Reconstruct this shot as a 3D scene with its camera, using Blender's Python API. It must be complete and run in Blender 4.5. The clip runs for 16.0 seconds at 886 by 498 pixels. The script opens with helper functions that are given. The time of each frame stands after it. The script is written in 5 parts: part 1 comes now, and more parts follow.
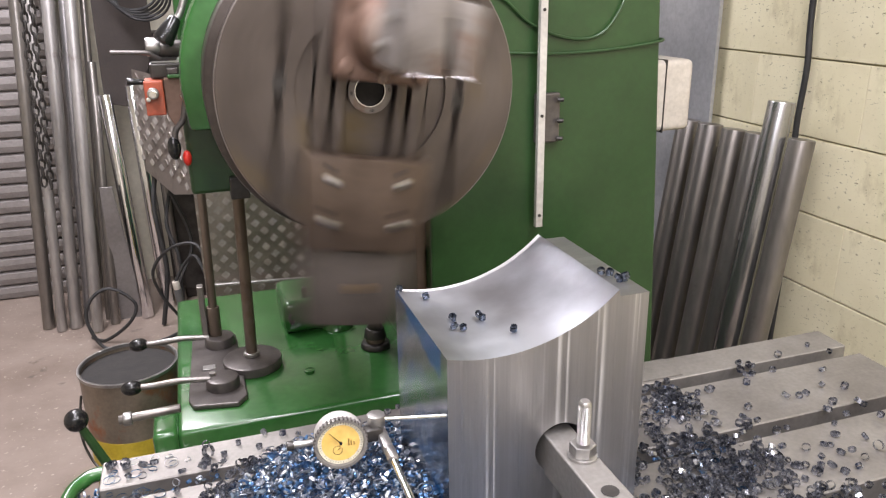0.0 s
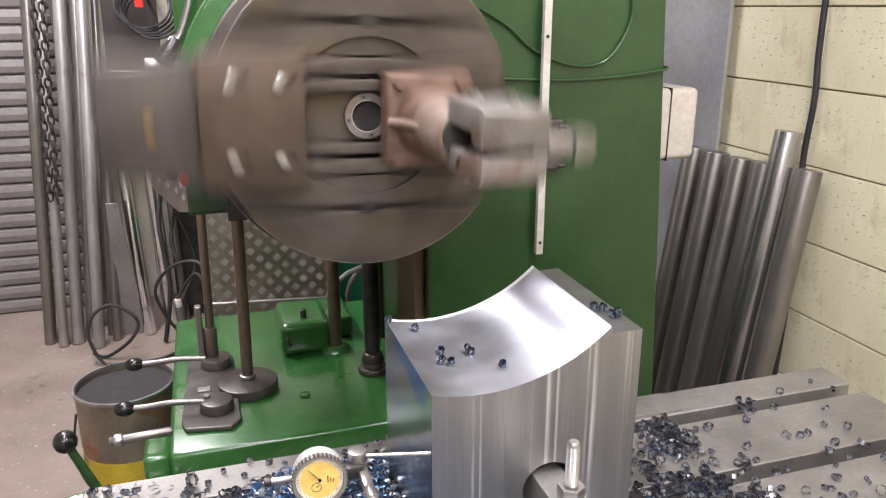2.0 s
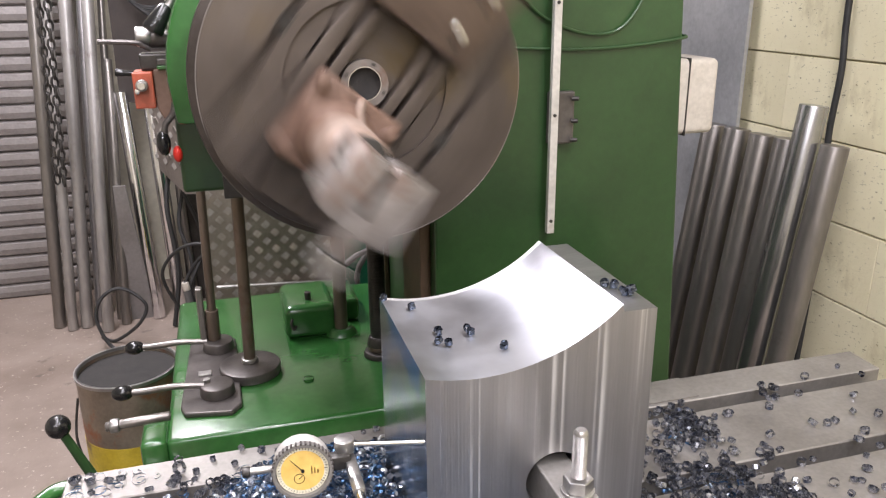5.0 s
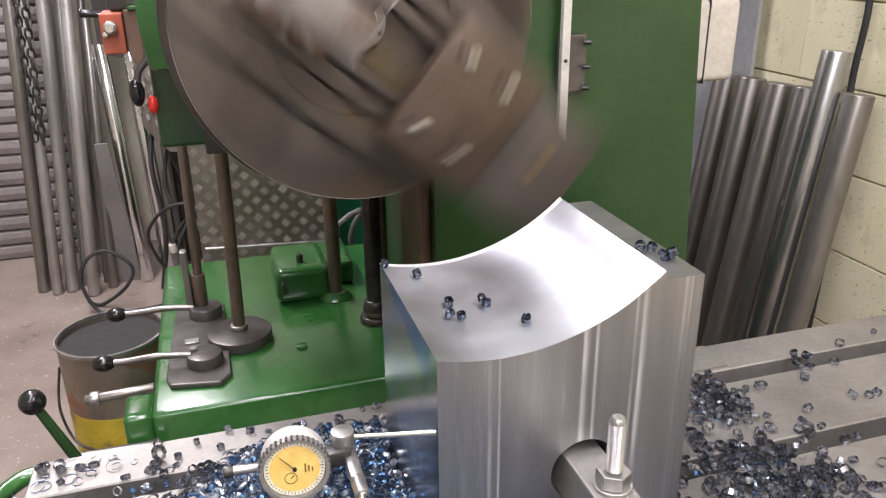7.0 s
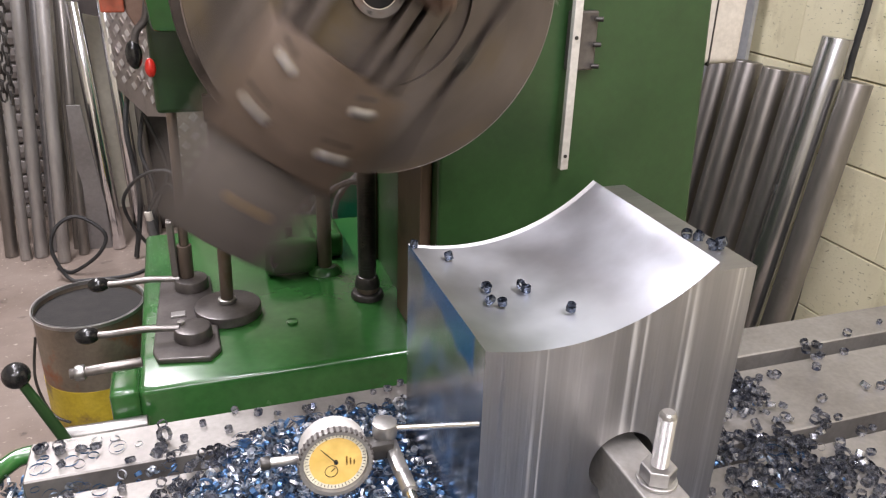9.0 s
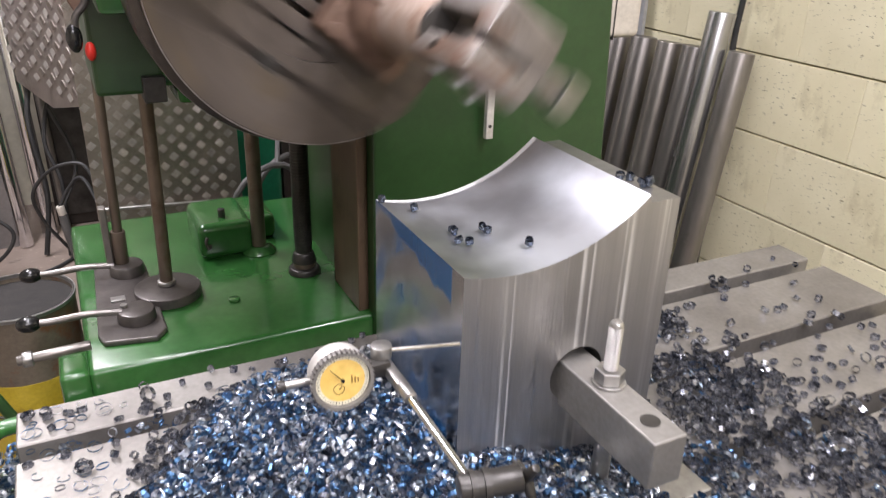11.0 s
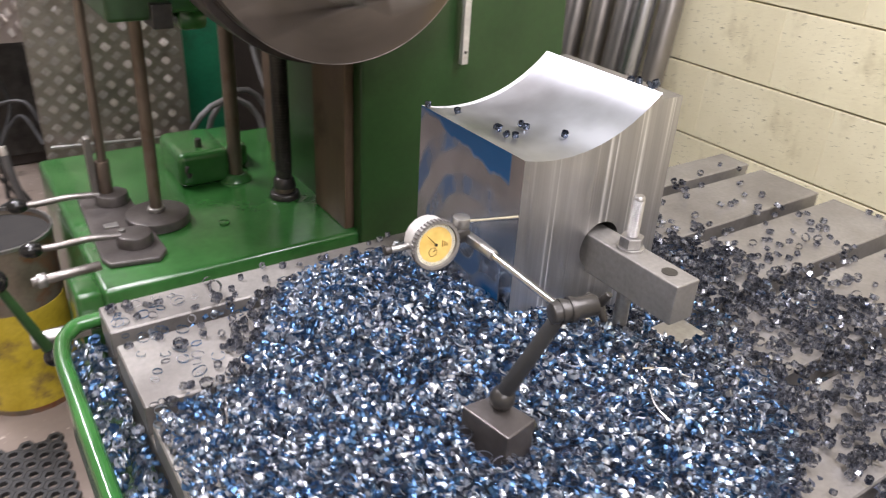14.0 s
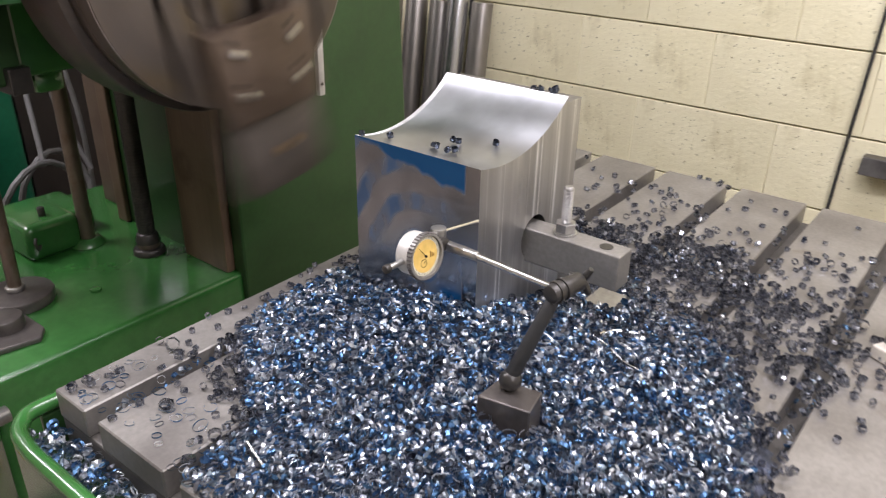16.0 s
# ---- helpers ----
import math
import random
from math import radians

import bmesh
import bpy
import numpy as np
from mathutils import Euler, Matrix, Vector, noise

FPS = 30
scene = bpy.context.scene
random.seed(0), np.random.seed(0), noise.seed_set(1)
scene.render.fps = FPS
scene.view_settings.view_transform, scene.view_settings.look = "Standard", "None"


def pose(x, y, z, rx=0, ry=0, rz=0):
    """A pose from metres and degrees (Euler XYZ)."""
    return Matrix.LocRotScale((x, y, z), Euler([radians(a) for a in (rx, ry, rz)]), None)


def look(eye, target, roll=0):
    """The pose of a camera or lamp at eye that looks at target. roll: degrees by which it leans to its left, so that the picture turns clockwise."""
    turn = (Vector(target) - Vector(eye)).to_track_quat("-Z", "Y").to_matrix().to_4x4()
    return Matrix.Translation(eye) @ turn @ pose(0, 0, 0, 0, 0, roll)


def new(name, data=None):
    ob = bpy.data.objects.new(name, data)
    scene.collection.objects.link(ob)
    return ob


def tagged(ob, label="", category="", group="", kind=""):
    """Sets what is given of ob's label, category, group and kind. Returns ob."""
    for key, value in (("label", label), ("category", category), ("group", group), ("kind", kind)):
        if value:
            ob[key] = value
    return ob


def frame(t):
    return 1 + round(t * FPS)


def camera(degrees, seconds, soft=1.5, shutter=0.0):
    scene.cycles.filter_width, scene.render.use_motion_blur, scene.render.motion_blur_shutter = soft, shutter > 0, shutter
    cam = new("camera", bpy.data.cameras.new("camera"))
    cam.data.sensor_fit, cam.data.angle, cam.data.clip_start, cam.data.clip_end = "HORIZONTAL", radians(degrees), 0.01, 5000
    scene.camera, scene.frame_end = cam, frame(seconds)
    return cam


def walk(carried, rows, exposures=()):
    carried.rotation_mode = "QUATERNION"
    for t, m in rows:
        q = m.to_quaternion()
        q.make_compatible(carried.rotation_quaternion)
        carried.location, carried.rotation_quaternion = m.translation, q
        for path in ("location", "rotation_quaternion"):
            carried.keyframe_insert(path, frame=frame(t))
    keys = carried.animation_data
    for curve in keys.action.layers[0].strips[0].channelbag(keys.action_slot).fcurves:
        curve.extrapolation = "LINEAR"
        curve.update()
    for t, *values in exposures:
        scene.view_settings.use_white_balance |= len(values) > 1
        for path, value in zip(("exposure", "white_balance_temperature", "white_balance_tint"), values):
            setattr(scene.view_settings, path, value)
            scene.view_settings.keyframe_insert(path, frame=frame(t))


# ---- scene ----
cam = camera(60.4, 16.0, soft=1.2, shutter=0.7)
PATH = [
    (0, (-0.249, 0.203, 1.658), (0.333, 2.0, 1.001), -1.0),
    (0.5, (-0.24, 0.206, 1.658), (0.344, 2.01, 1.022), -0.9),
    (1, (-0.23, 0.211, 1.654), (0.348, 2.021, 1.033), -0.6),
    (1.5, (-0.221, 0.218, 1.658), (0.352, 2.032, 1.04), -0.3),
    (2, (-0.217, 0.219, 1.665), (0.347, 2.039, 1.057), -0.1),
    (2.5, (-0.213, 0.217, 1.668), (0.345, 2.043, 1.072), -0.1),
    (3, (-0.209, 0.225, 1.661), (0.341, 2.057, 1.075), -0.1),
    (3.5, (-0.2, 0.238, 1.651), (0.345, 2.071, 1.063), -0.1),
    (4, (-0.19, 0.249, 1.643), (0.348, 2.079, 1.04), -0.3),
    (4.5, (-0.182, 0.26, 1.635), (0.342, 2.087, 1.014), -0.5),
    (7, (-0.161, 0.395, 1.587), (0.365, 2.175, 0.841), -0.8),
    (7.5, (-0.17, 0.429, 1.579), (0.366, 2.196, 0.811), -0.5),
    (8, (-0.183, 0.453, 1.576), (0.372, 2.201, 0.78), 0.5),
    (10.3, (-0.286, 0.433, 1.59), (0.463, 2.099, 0.776), 3.0),
    (10.5, (-0.297, 0.422, 1.587), (0.489, 2.069, 0.768), 2.9),
    (11, (-0.325, 0.375, 1.581), (0.501, 1.995, 0.748), 1.8),
    (11.5, (-0.353, 0.33, 1.577), (0.473, 1.934, 0.712), 1.3),
    (12, (-0.382, 0.291, 1.575), (0.446, 1.868, 0.665), 1.3),
    (12.5, (-0.421, 0.246, 1.579), (0.42, 1.815, 0.666), 1.9),
    (13, (-0.451, 0.221, 1.582), (0.394, 1.78, 0.657), 1.6),
    (13.5, (-0.496, 0.229, 1.587), (0.378, 1.762, 0.645), 2.1),
    (14, (-0.571, 0.31, 1.581), (0.437, 1.751, 0.63), 3.4),
    (14.5, (-0.644, 0.38, 1.582), (0.539, 1.692, 0.644), 2.9),
    (15, (-0.687, 0.427, 1.581), (0.618, 1.617, 0.643), 2.1),
    (15.5, (-0.729, 0.431, 1.594), (0.634, 1.569, 0.675), 2.4),
    (16, (-0.799, 0.406, 1.599), (0.619, 1.507, 0.718), 1.1),
]
walk(cam, [(t, look(eye, target, roll)) for t, eye, target, roll in PATH], [(0.0, 0.05), (5.0, 0.04), (7.0, -0.01), (11.5, 0.0), (12.5, 0.07), (14.4, 0.02), (15.2, -0.10), (16.0, -0.22)])

# ---- light ----
world = bpy.data.worlds.new("world")
scene.world = world
world.use_nodes = True
world.node_tree.nodes["Background"].inputs["Color"].default_value = (0.9, 0.95, 1.0, 1)
world.node_tree.nodes["Background"].inputs["Strength"].default_value = 0.15
scene.view_settings.exposure = 0.0


def tube_lamp(x, y, z, length, width, watts, turn=0.0, colour=(0.985, 0.94, 1.02)):
    data = bpy.data.lights.new("tube_light", "AREA")
    data.shape, data.size, data.size_y, data.energy, data.color = "RECTANGLE", length, width, watts, colour
    lamp = new("tube_light", data)
    lamp.matrix_world = pose(x, y, z, 0, 0, turn)
    return lamp


tube_lamp(-0.45, 1.3, 3.2, 0.25, 2.6, 80)
tube_lamp(-0.9, -1.3, 3.2, 2.0, 0.25, 105)
tube_lamp(-1.1, 3.6, 3.2, 0.25, 1.8, 122)
tube_lamp(0.75, 0.1, 3.2, 0.25, 1.6, 70)


# ---- materials ----
def material(name):
    m = bpy.data.materials.new(name)
    m.use_nodes = True
    t = m.node_tree
    return m, t.nodes, t.links, t.nodes["Principled BSDF"]


def coords(n, l, scale=(1, 1, 1)):
    c = n.new("ShaderNodeTexCoord")
    mp = n.new("ShaderNodeMapping")
    mp.inputs["Scale"].default_value = scale
    l.new(c.outputs["Object"], mp.inputs["Vector"])
    return mp.outputs["Vector"]


def noise_tex(n, l, vec, scale, detail=4.0, rough=0.55):
    t = n.new("ShaderNodeTexNoise")
    t.inputs["Scale"].default_value, t.inputs["Detail"].default_value, t.inputs["Roughness"].default_value = scale, detail, rough
    l.new(vec, t.inputs["Vector"])
    return t.outputs["Fac"]


def ramp(n, l, fac, stops):
    r = n.new("ShaderNodeValToRGB")
    e = r.color_ramp.elements
    while len(e) < len(stops):
        e.new(0.5)
    for i, (p, c) in enumerate(stops):
        e[i].position = p
        e[i].color = (*c, 1) if len(c) == 3 else c
    l.new(fac, r.inputs["Fac"])
    return r.outputs["Color"]


def mix(n, l, fac, a, b):
    x = n.new("ShaderNodeMix")
    x.data_type = "RGBA"
    if isinstance(fac, float):
        x.inputs[0].default_value = fac
    else:
        l.new(fac, x.inputs[0])
    for k, v in ((6, a), (7, b)):
        if isinstance(v, tuple):
            x.inputs[k].default_value = (*v, 1)
        else:
            l.new(v, x.inputs[k])
    return x.outputs[2]


def bump(n, l, b, height, strength, distance=0.002):
    k = n.new("ShaderNodeBump")
    k.inputs["Strength"].default_value, k.inputs["Distance"].default_value = strength, distance
    l.new(height, k.inputs["Height"])
    l.new(k.outputs["Normal"], b.inputs["Normal"])


def surface(name, dark, light, rough=0.5, metal=0.0, scale=12.0, fine=150.0, stain=None, stain_at=0.62, relief=0.15, stretch=(1, 1, 1), rough_var=0.12, coat=0.0):
    """Two-scale mottled surface: broad tone, fine grain, optional stains."""
    m, n, l, b = material(name)
    v = coords(n, l, stretch)
    broad, grain = noise_tex(n, l, v, scale, 5), noise_tex(n, l, v, fine, 3)
    col = ramp(n, l, broad, [(0.3, dark), (0.7, light)])
    g = ramp(n, l, grain, [(0.3, (0.8, 0.8, 0.8)), (0.7, (1.1, 1.1, 1.1))])
    mul = n.new("ShaderNodeMix")
    mul.data_type, mul.blend_type = "RGBA", "MULTIPLY"
    mul.inputs[0].default_value = 0.6
    l.new(col, mul.inputs[6])
    l.new(g, mul.inputs[7])
    col = mul.outputs[2]
    if stain:
        s = noise_tex(n, l, coords(n, l), scale * 0.6, 8, 0.65)
        col = mix(n, l, ramp(n, l, s, [(stain_at - 0.06, (0, 0, 0)), (stain_at + 0.06, (1, 1, 1))]), col, stain)
    l.new(col, b.inputs["Base Color"])
    mr = n.new("ShaderNodeMapRange")
    mr.inputs["To Min"].default_value, mr.inputs["To Max"].default_value = max(0.03, rough - rough_var), min(1, rough + rough_var)
    l.new(broad, mr.inputs["Value"])
    l.new(mr.outputs["Result"], b.inputs["Roughness"])
    b.inputs["Metallic"].default_value = metal
    b.inputs["Coat Weight"].default_value = coat
    b.inputs["Coat Roughness"].default_value = 0.15
    bump(n, l, b, grain, relief)
    return m


GREEN = surface("green_paint", (0.013, 0.044, 0.0115), (0.024, 0.068, 0.0185), 0.38, 0, 5, 60, (0.02, 0.05, 0.015), 0.7, 0.06, coat=0.25)
GREEN_OILY = surface("oily_green_paint", (0.018, 0.085, 0.018), (0.036, 0.135, 0.032), 0.22, 0, 6, 50, (0.03, 0.06, 0.02), 0.68, 0.08, coat=0.4)
IRON = surface("cast_iron_table", (0.175, 0.162, 0.15), (0.30, 0.285, 0.262), 0.48, 0.6, 7, 120, (0.16, 0.13, 0.10), 0.66, 0.1)
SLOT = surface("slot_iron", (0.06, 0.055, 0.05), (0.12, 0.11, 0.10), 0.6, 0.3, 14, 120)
DISC = surface("worn_faceplate", (0.062, 0.050, 0.042), (0.128, 0.106, 0.089), 0.42, 0.45, 7, 90, (0.115, 0.085, 0.045), 0.60, 0.12, rough_var=0.2)
RAIL = surface("worn_slide_rail", (0.075, 0.061, 0.052), (0.135, 0.112, 0.095), 0.36, 0.5, 9, 80, (0.06, 0.045, 0.035), 0.62, 0.08)
OUTER = surface("grey_oiled_plate", (0.06, 0.050, 0.043), (0.11, 0.093, 0.080), 0.5, 0.35, 9, 90, (0.05, 0.04, 0.035), 0.6, 0.1)
ARM = surface("worn_arm_casting", (0.24, 0.17, 0.13), (0.38, 0.30, 0.25), 0.5, 0.3, 16, 110, (0.2, 0.11, 0.07), 0.6, 0.15)
BACKING = surface("oily_ring_iron", (0.045, 0.037, 0.032), (0.085, 0.070, 0.060), 0.4, 0.5, 10, 90, None, 0.6, 0.1)
SLAB = surface("brown_oiled_plate", (0.075, 0.052, 0.037), (0.13, 0.095, 0.07), 0.45, 0.45, 9, 90, (0.10, 0.075, 0.06), 0.6, 0.1)
RUST = surface("rusty_casting", (0.11, 0.062, 0.042), (0.21, 0.135, 0.10), 0.55, 0.2, 14, 120, (0.10, 0.06, 0.04), 0.6, 0.2)
WAY = surface("rusty_slideway", (0.085, 0.055, 0.035), (0.135, 0.092, 0.060), 0.40, 0.25, 9, 90, (0.075, 0.048, 0.030), 0.60, 0.08, (1, 1, 0.06))
POST = surface("brown_post_steel", (0.12, 0.092, 0.072), (0.22, 0.175, 0.14), 0.34, 0.6, 8, 70, (0.10, 0.058, 0.03), 0.6, 0.06, (1, 1, 0.3))
STEEL = surface("dull_steel", (0.30, 0.29, 0.28), (0.48, 0.47, 0.45), 0.35, 0.9, 15, 140, None, 0.6, 0.08)
TOOLSTEEL = surface("toolholder_steel", (0.15, 0.132, 0.118), (0.27, 0.248, 0.228), 0.5, 0.5, 15, 140, (0.16, 0.10, 0.07), 0.60, 0.1)
BRIGHT = surface("bright_steel", (0.62, 0.61, 0.6), (0.8, 0.79, 0.78), 0.18, 1.0, 20, 160, None, 0.6, 0.03)
OILSTEEL = surface("oily_bar_steel", (0.18, 0.165, 0.15), (0.30, 0.28, 0.26), 0.33, 0.75, 6, 60, (0.12, 0.085, 0.06), 0.64, 0.05, (1, 1, 0.25))
BARSTEEL = surface("mill_finish_bar", (0.17, 0.157, 0.145), (0.285, 0.268, 0.255), 0.36, 0.85, 5, 60, (0.14, 0.10, 0.07), 0.64, 0.05, (1, 1, 0.15))
DARK = surface("oil_blackened_steel", (0.03, 0.028, 0.026), (0.075, 0.07, 0.065), 0.35, 0.5, 14, 120)
GREYIRON = surface("grey_lever_plate", (0.07, 0.062, 0.058), (0.135, 0.122, 0.115), 0.36, 0.5, 12, 100)
BLACK = surface("black_plastic", (0.008, 0.008, 0.008), (0.016, 0.016, 0.016), 0.2, 0, 20, 100, None, 0.6, 0.02)
RUBBER = surface("black_rubber", (0.012, 0.012, 0.013), (0.03, 0.03, 0.03), 0.55, 0, 20, 100)
ORANGE = surface("orange_red_paint", (0.36, 0.07, 0.035), (0.47, 0.115, 0.06), 0.45, 0, 12, 100, (0.2, 0.08, 0.05), 0.62)
RED = surface("red_plastic", (0.5, 0.02, 0.01), (0.62, 0.03, 0.02), 0.35, 0, 12, 100)
TIN = surface("dirty_tin", (0.19, 0.15, 0.115), (0.33, 0.28, 0.22), 0.38, 0.6, 9, 90, (0.30, 0.10, 0.035), 0.57)
LABELYELLOW = surface("yellow_label", (0.45, 0.33, 0.02), (0.6, 0.45, 0.05), 0.5, 0, 14, 90, (0.2, 0.13, 0.05), 0.6)
# sludge in the can; also the painted darkness of the spindle bore
SLUDGE_BORE_SHADE = surface("sludge_and_bore_shade", (0.012, 0.011, 0.010), (0.03, 0.027, 0.025), 0.85, 0, 30, 200, None, 0.6, 0.5)
CREAM = surface("cream_enamel", (0.50, 0.46, 0.40), (0.62, 0.58, 0.52), 0.4, 0, 8, 90, (0.4, 0.32, 0.24), 0.7)
RULE = surface("pale_rule_paint", (0.52, 0.50, 0.47), (0.66, 0.64, 0.60), 0.4, 0.3, 10, 90, (0.35, 0.3, 0.25), 0.68)
CONCRETE = surface("dusty_concrete", (0.19, 0.15, 0.125), (0.30, 0.255, 0.22), 0.75, 0, 2.5, 60, (0.12, 0.095, 0.08), 0.62, 0.3)


def floor_concrete():
    """Brown dusty concrete with pale trodden crumbs and dark oil spots."""
    m, n, l, b = material("dusty_concrete_floor")
    v = coords(n, l)
    col = ramp(n, l, noise_tex(n, l, v, 2.2, 6, 0.6), [(0.3, (0.165, 0.125, 0.10)), (0.7, (0.27, 0.22, 0.185))])
    crumbs = ramp(n, l, noise_tex(n, l, v, 38.0, 3, 0.7), [(0.63, (0, 0, 0)), (0.68, (0.75, 0.75, 0.75))])
    oil = ramp(n, l, noise_tex(n, l, v, 7.0, 6, 0.65), [(0.62, (0, 0, 0)), (0.70, (0.8, 0.8, 0.8))])
    col = mix(n, l, oil, col, (0.07, 0.055, 0.045))
    l.new(mix(n, l, crumbs, col, (0.46, 0.40, 0.34)), b.inputs["Base Color"])
    b.inputs["Roughness"].default_value = 0.7
    bump(n, l, b, noise_tex(n, l, v, 45, 5), 0.5, 0.004)
    return m


FLOOR = floor_concrete()
SHUTTER = surface("grey_shutter_steel", (0.195, 0.177, 0.17), (0.275, 0.255, 0.245), 0.45, 0.3, 4, 80, (0.14, 0.12, 0.11), 0.68, 0.05)
CHECK = surface("tread_plate_aluminium", (0.31, 0.265, 0.235), (0.45, 0.395, 0.355), 0.38, 0.8, 7, 90, (0.2, 0.15, 0.12), 0.64)
CHECKBAR = surface("tread_bar_aluminium", (0.47, 0.44, 0.41), (0.62, 0.59, 0.55), 0.34, 0.85, 20, 90)
BROWN = surface("dark_brown_board", (0.022, 0.016, 0.014), (0.042, 0.032, 0.027), 0.7, 0, 6, 90)
SHEET = surface("grey_sheet_steel", (0.22, 0.21, 0.21), (0.34, 0.33, 0.33), 0.35, 0.7, 3, 60, (0.18, 0.14, 0.11), 0.66, 0.03)
CEIL = surface("ceiling_paint", (0.6, 0.6, 0.58), (0.72, 0.72, 0.7), 0.8, 0, 2, 30)
PLAINWALL = surface("plain_wall_paint", (0.52, 0.49, 0.39), (0.63, 0.6, 0.5), 0.7, 0, 2, 30)
DIALYELLOW = surface("yellow_dial_card", (0.70, 0.46, 0.11), (0.80, 0.56, 0.18), 0.35, 0, 45, 100, None, 0.6, 0.0)
DIALWHITE = surface("white_dial_ring", (0.70, 0.66, 0.50), (0.78, 0.74, 0.60), 0.4, 0, 20, 100, None, 0.6, 0.0)
BRASS = surface("brass", (0.4, 0.24, 0.08), (0.55, 0.36, 0.14), 0.35, 0.9, 20, 100)


def block_paint():
    """Cream-yellow gloss paint on concrete blocks, pitted, with rubbed marks."""
    m, n, l, b = material("yellow_block_paint")
    v = coords(n, l)
    info = n.new("ShaderNodeObjectInfo")
    col = ramp(n, l, noise_tex(n, l, v, 3.0, 5), [(0.3, (0.66, 0.605, 0.405)), (0.7, (0.79, 0.74, 0.53))])
    tone = n.new("ShaderNodeHueSaturation")
    mr = n.new("ShaderNodeMapRange")
    mr.inputs["To Min"].default_value, mr.inputs["To Max"].default_value = 0.93, 1.05
    l.new(info.outputs["Random"], mr.inputs["Value"])
    l.new(mr.outputs["Result"], tone.inputs["Value"])
    l.new(col, tone.inputs["Color"])
    pits = noise_tex(n, l, coords(n, l, (1, 1, 2.2)), 55.0, 6, 0.6)
    pit = ramp(n, l, pits, [(0.605, (0, 0, 0)), (0.66, (1, 1, 1))])
    patch = ramp(n, l, noise_tex(n, l, v, 4.5, 4), [(0.42, (0, 0, 0)), (0.58, (0.9, 0.9, 0.9))])
    mul = n.new("ShaderNodeMath")
    mul.operation = "MULTIPLY"
    l.new(pit, mul.inputs[0])
    l.new(patch, mul.inputs[1])
    col = mix(n, l, mul.outputs[0], tone.outputs["Color"], (0.22, 0.19, 0.10))
    smear = ramp(n, l, noise_tex(n, l, coords(n, l, (1, 1, 0.6)), 9.0, 7, 0.7), [(0.56, (0, 0, 0)), (0.75, (0.6, 0.6, 0.6))])
    col = mix(n, l, smear, col, (0.40, 0.34, 0.19))
    l.new(col, b.inputs["Base Color"])
    b.inputs["Roughness"].default_value = 0.5
    bump(n, l, b, noise_tex(n, l, v, 60, 6, 0.65), 0.6, 0.004)
    return m


def brushed(name, base, rough, lines, strength, streak=0.35, metal=1.0, spread=0.0, turn=0.0, vary=0.11):
    """Machined steel with fine tool lines; lines scales the pattern on each axis."""
    m, n, l, b = material(name)
    v = coords(n, l, lines)
    fine, wide = noise_tex(n, l, v, 1.0, 3, 0.6), noise_tex(n, l, coords(n, l, tuple(k * 0.08 for k in lines)), 1.0, 3)
    blot = noise_tex(n, l, coords(n, l), 9.0, 4)
    lo = tuple(c * (1 - streak) for c in base)
    l.new(mix(n, l, 0.35, ramp(n, l, blot if spread else wide, [(0.35, lo), (0.65, base)]), ramp(n, l, blot, [(0.3, lo), (0.7, base)])), b.inputs["Base Color"])
    mr = n.new("ShaderNodeMapRange")
    mr.inputs["To Min"].default_value, mr.inputs["To Max"].default_value = rough - vary, rough + vary
    l.new(blot if spread else fine, mr.inputs["Value"])
    l.new(mr.outputs["Result"], b.inputs["Roughness"])
    b.inputs["Metallic"].default_value = metal
    if spread:
        tan = n.new("ShaderNodeTangent")
        tan.direction_type, tan.axis = "RADIAL", "Y"
        l.new(tan.outputs["Tangent"], b.inputs["Tangent"])
        b.inputs["Anisotropic"].default_value, b.inputs["Anisotropic Rotation"].default_value = spread, turn
    bump(n, l, b, fine, strength, 0.0006)
    return m


BLOCKPAINT = block_paint()


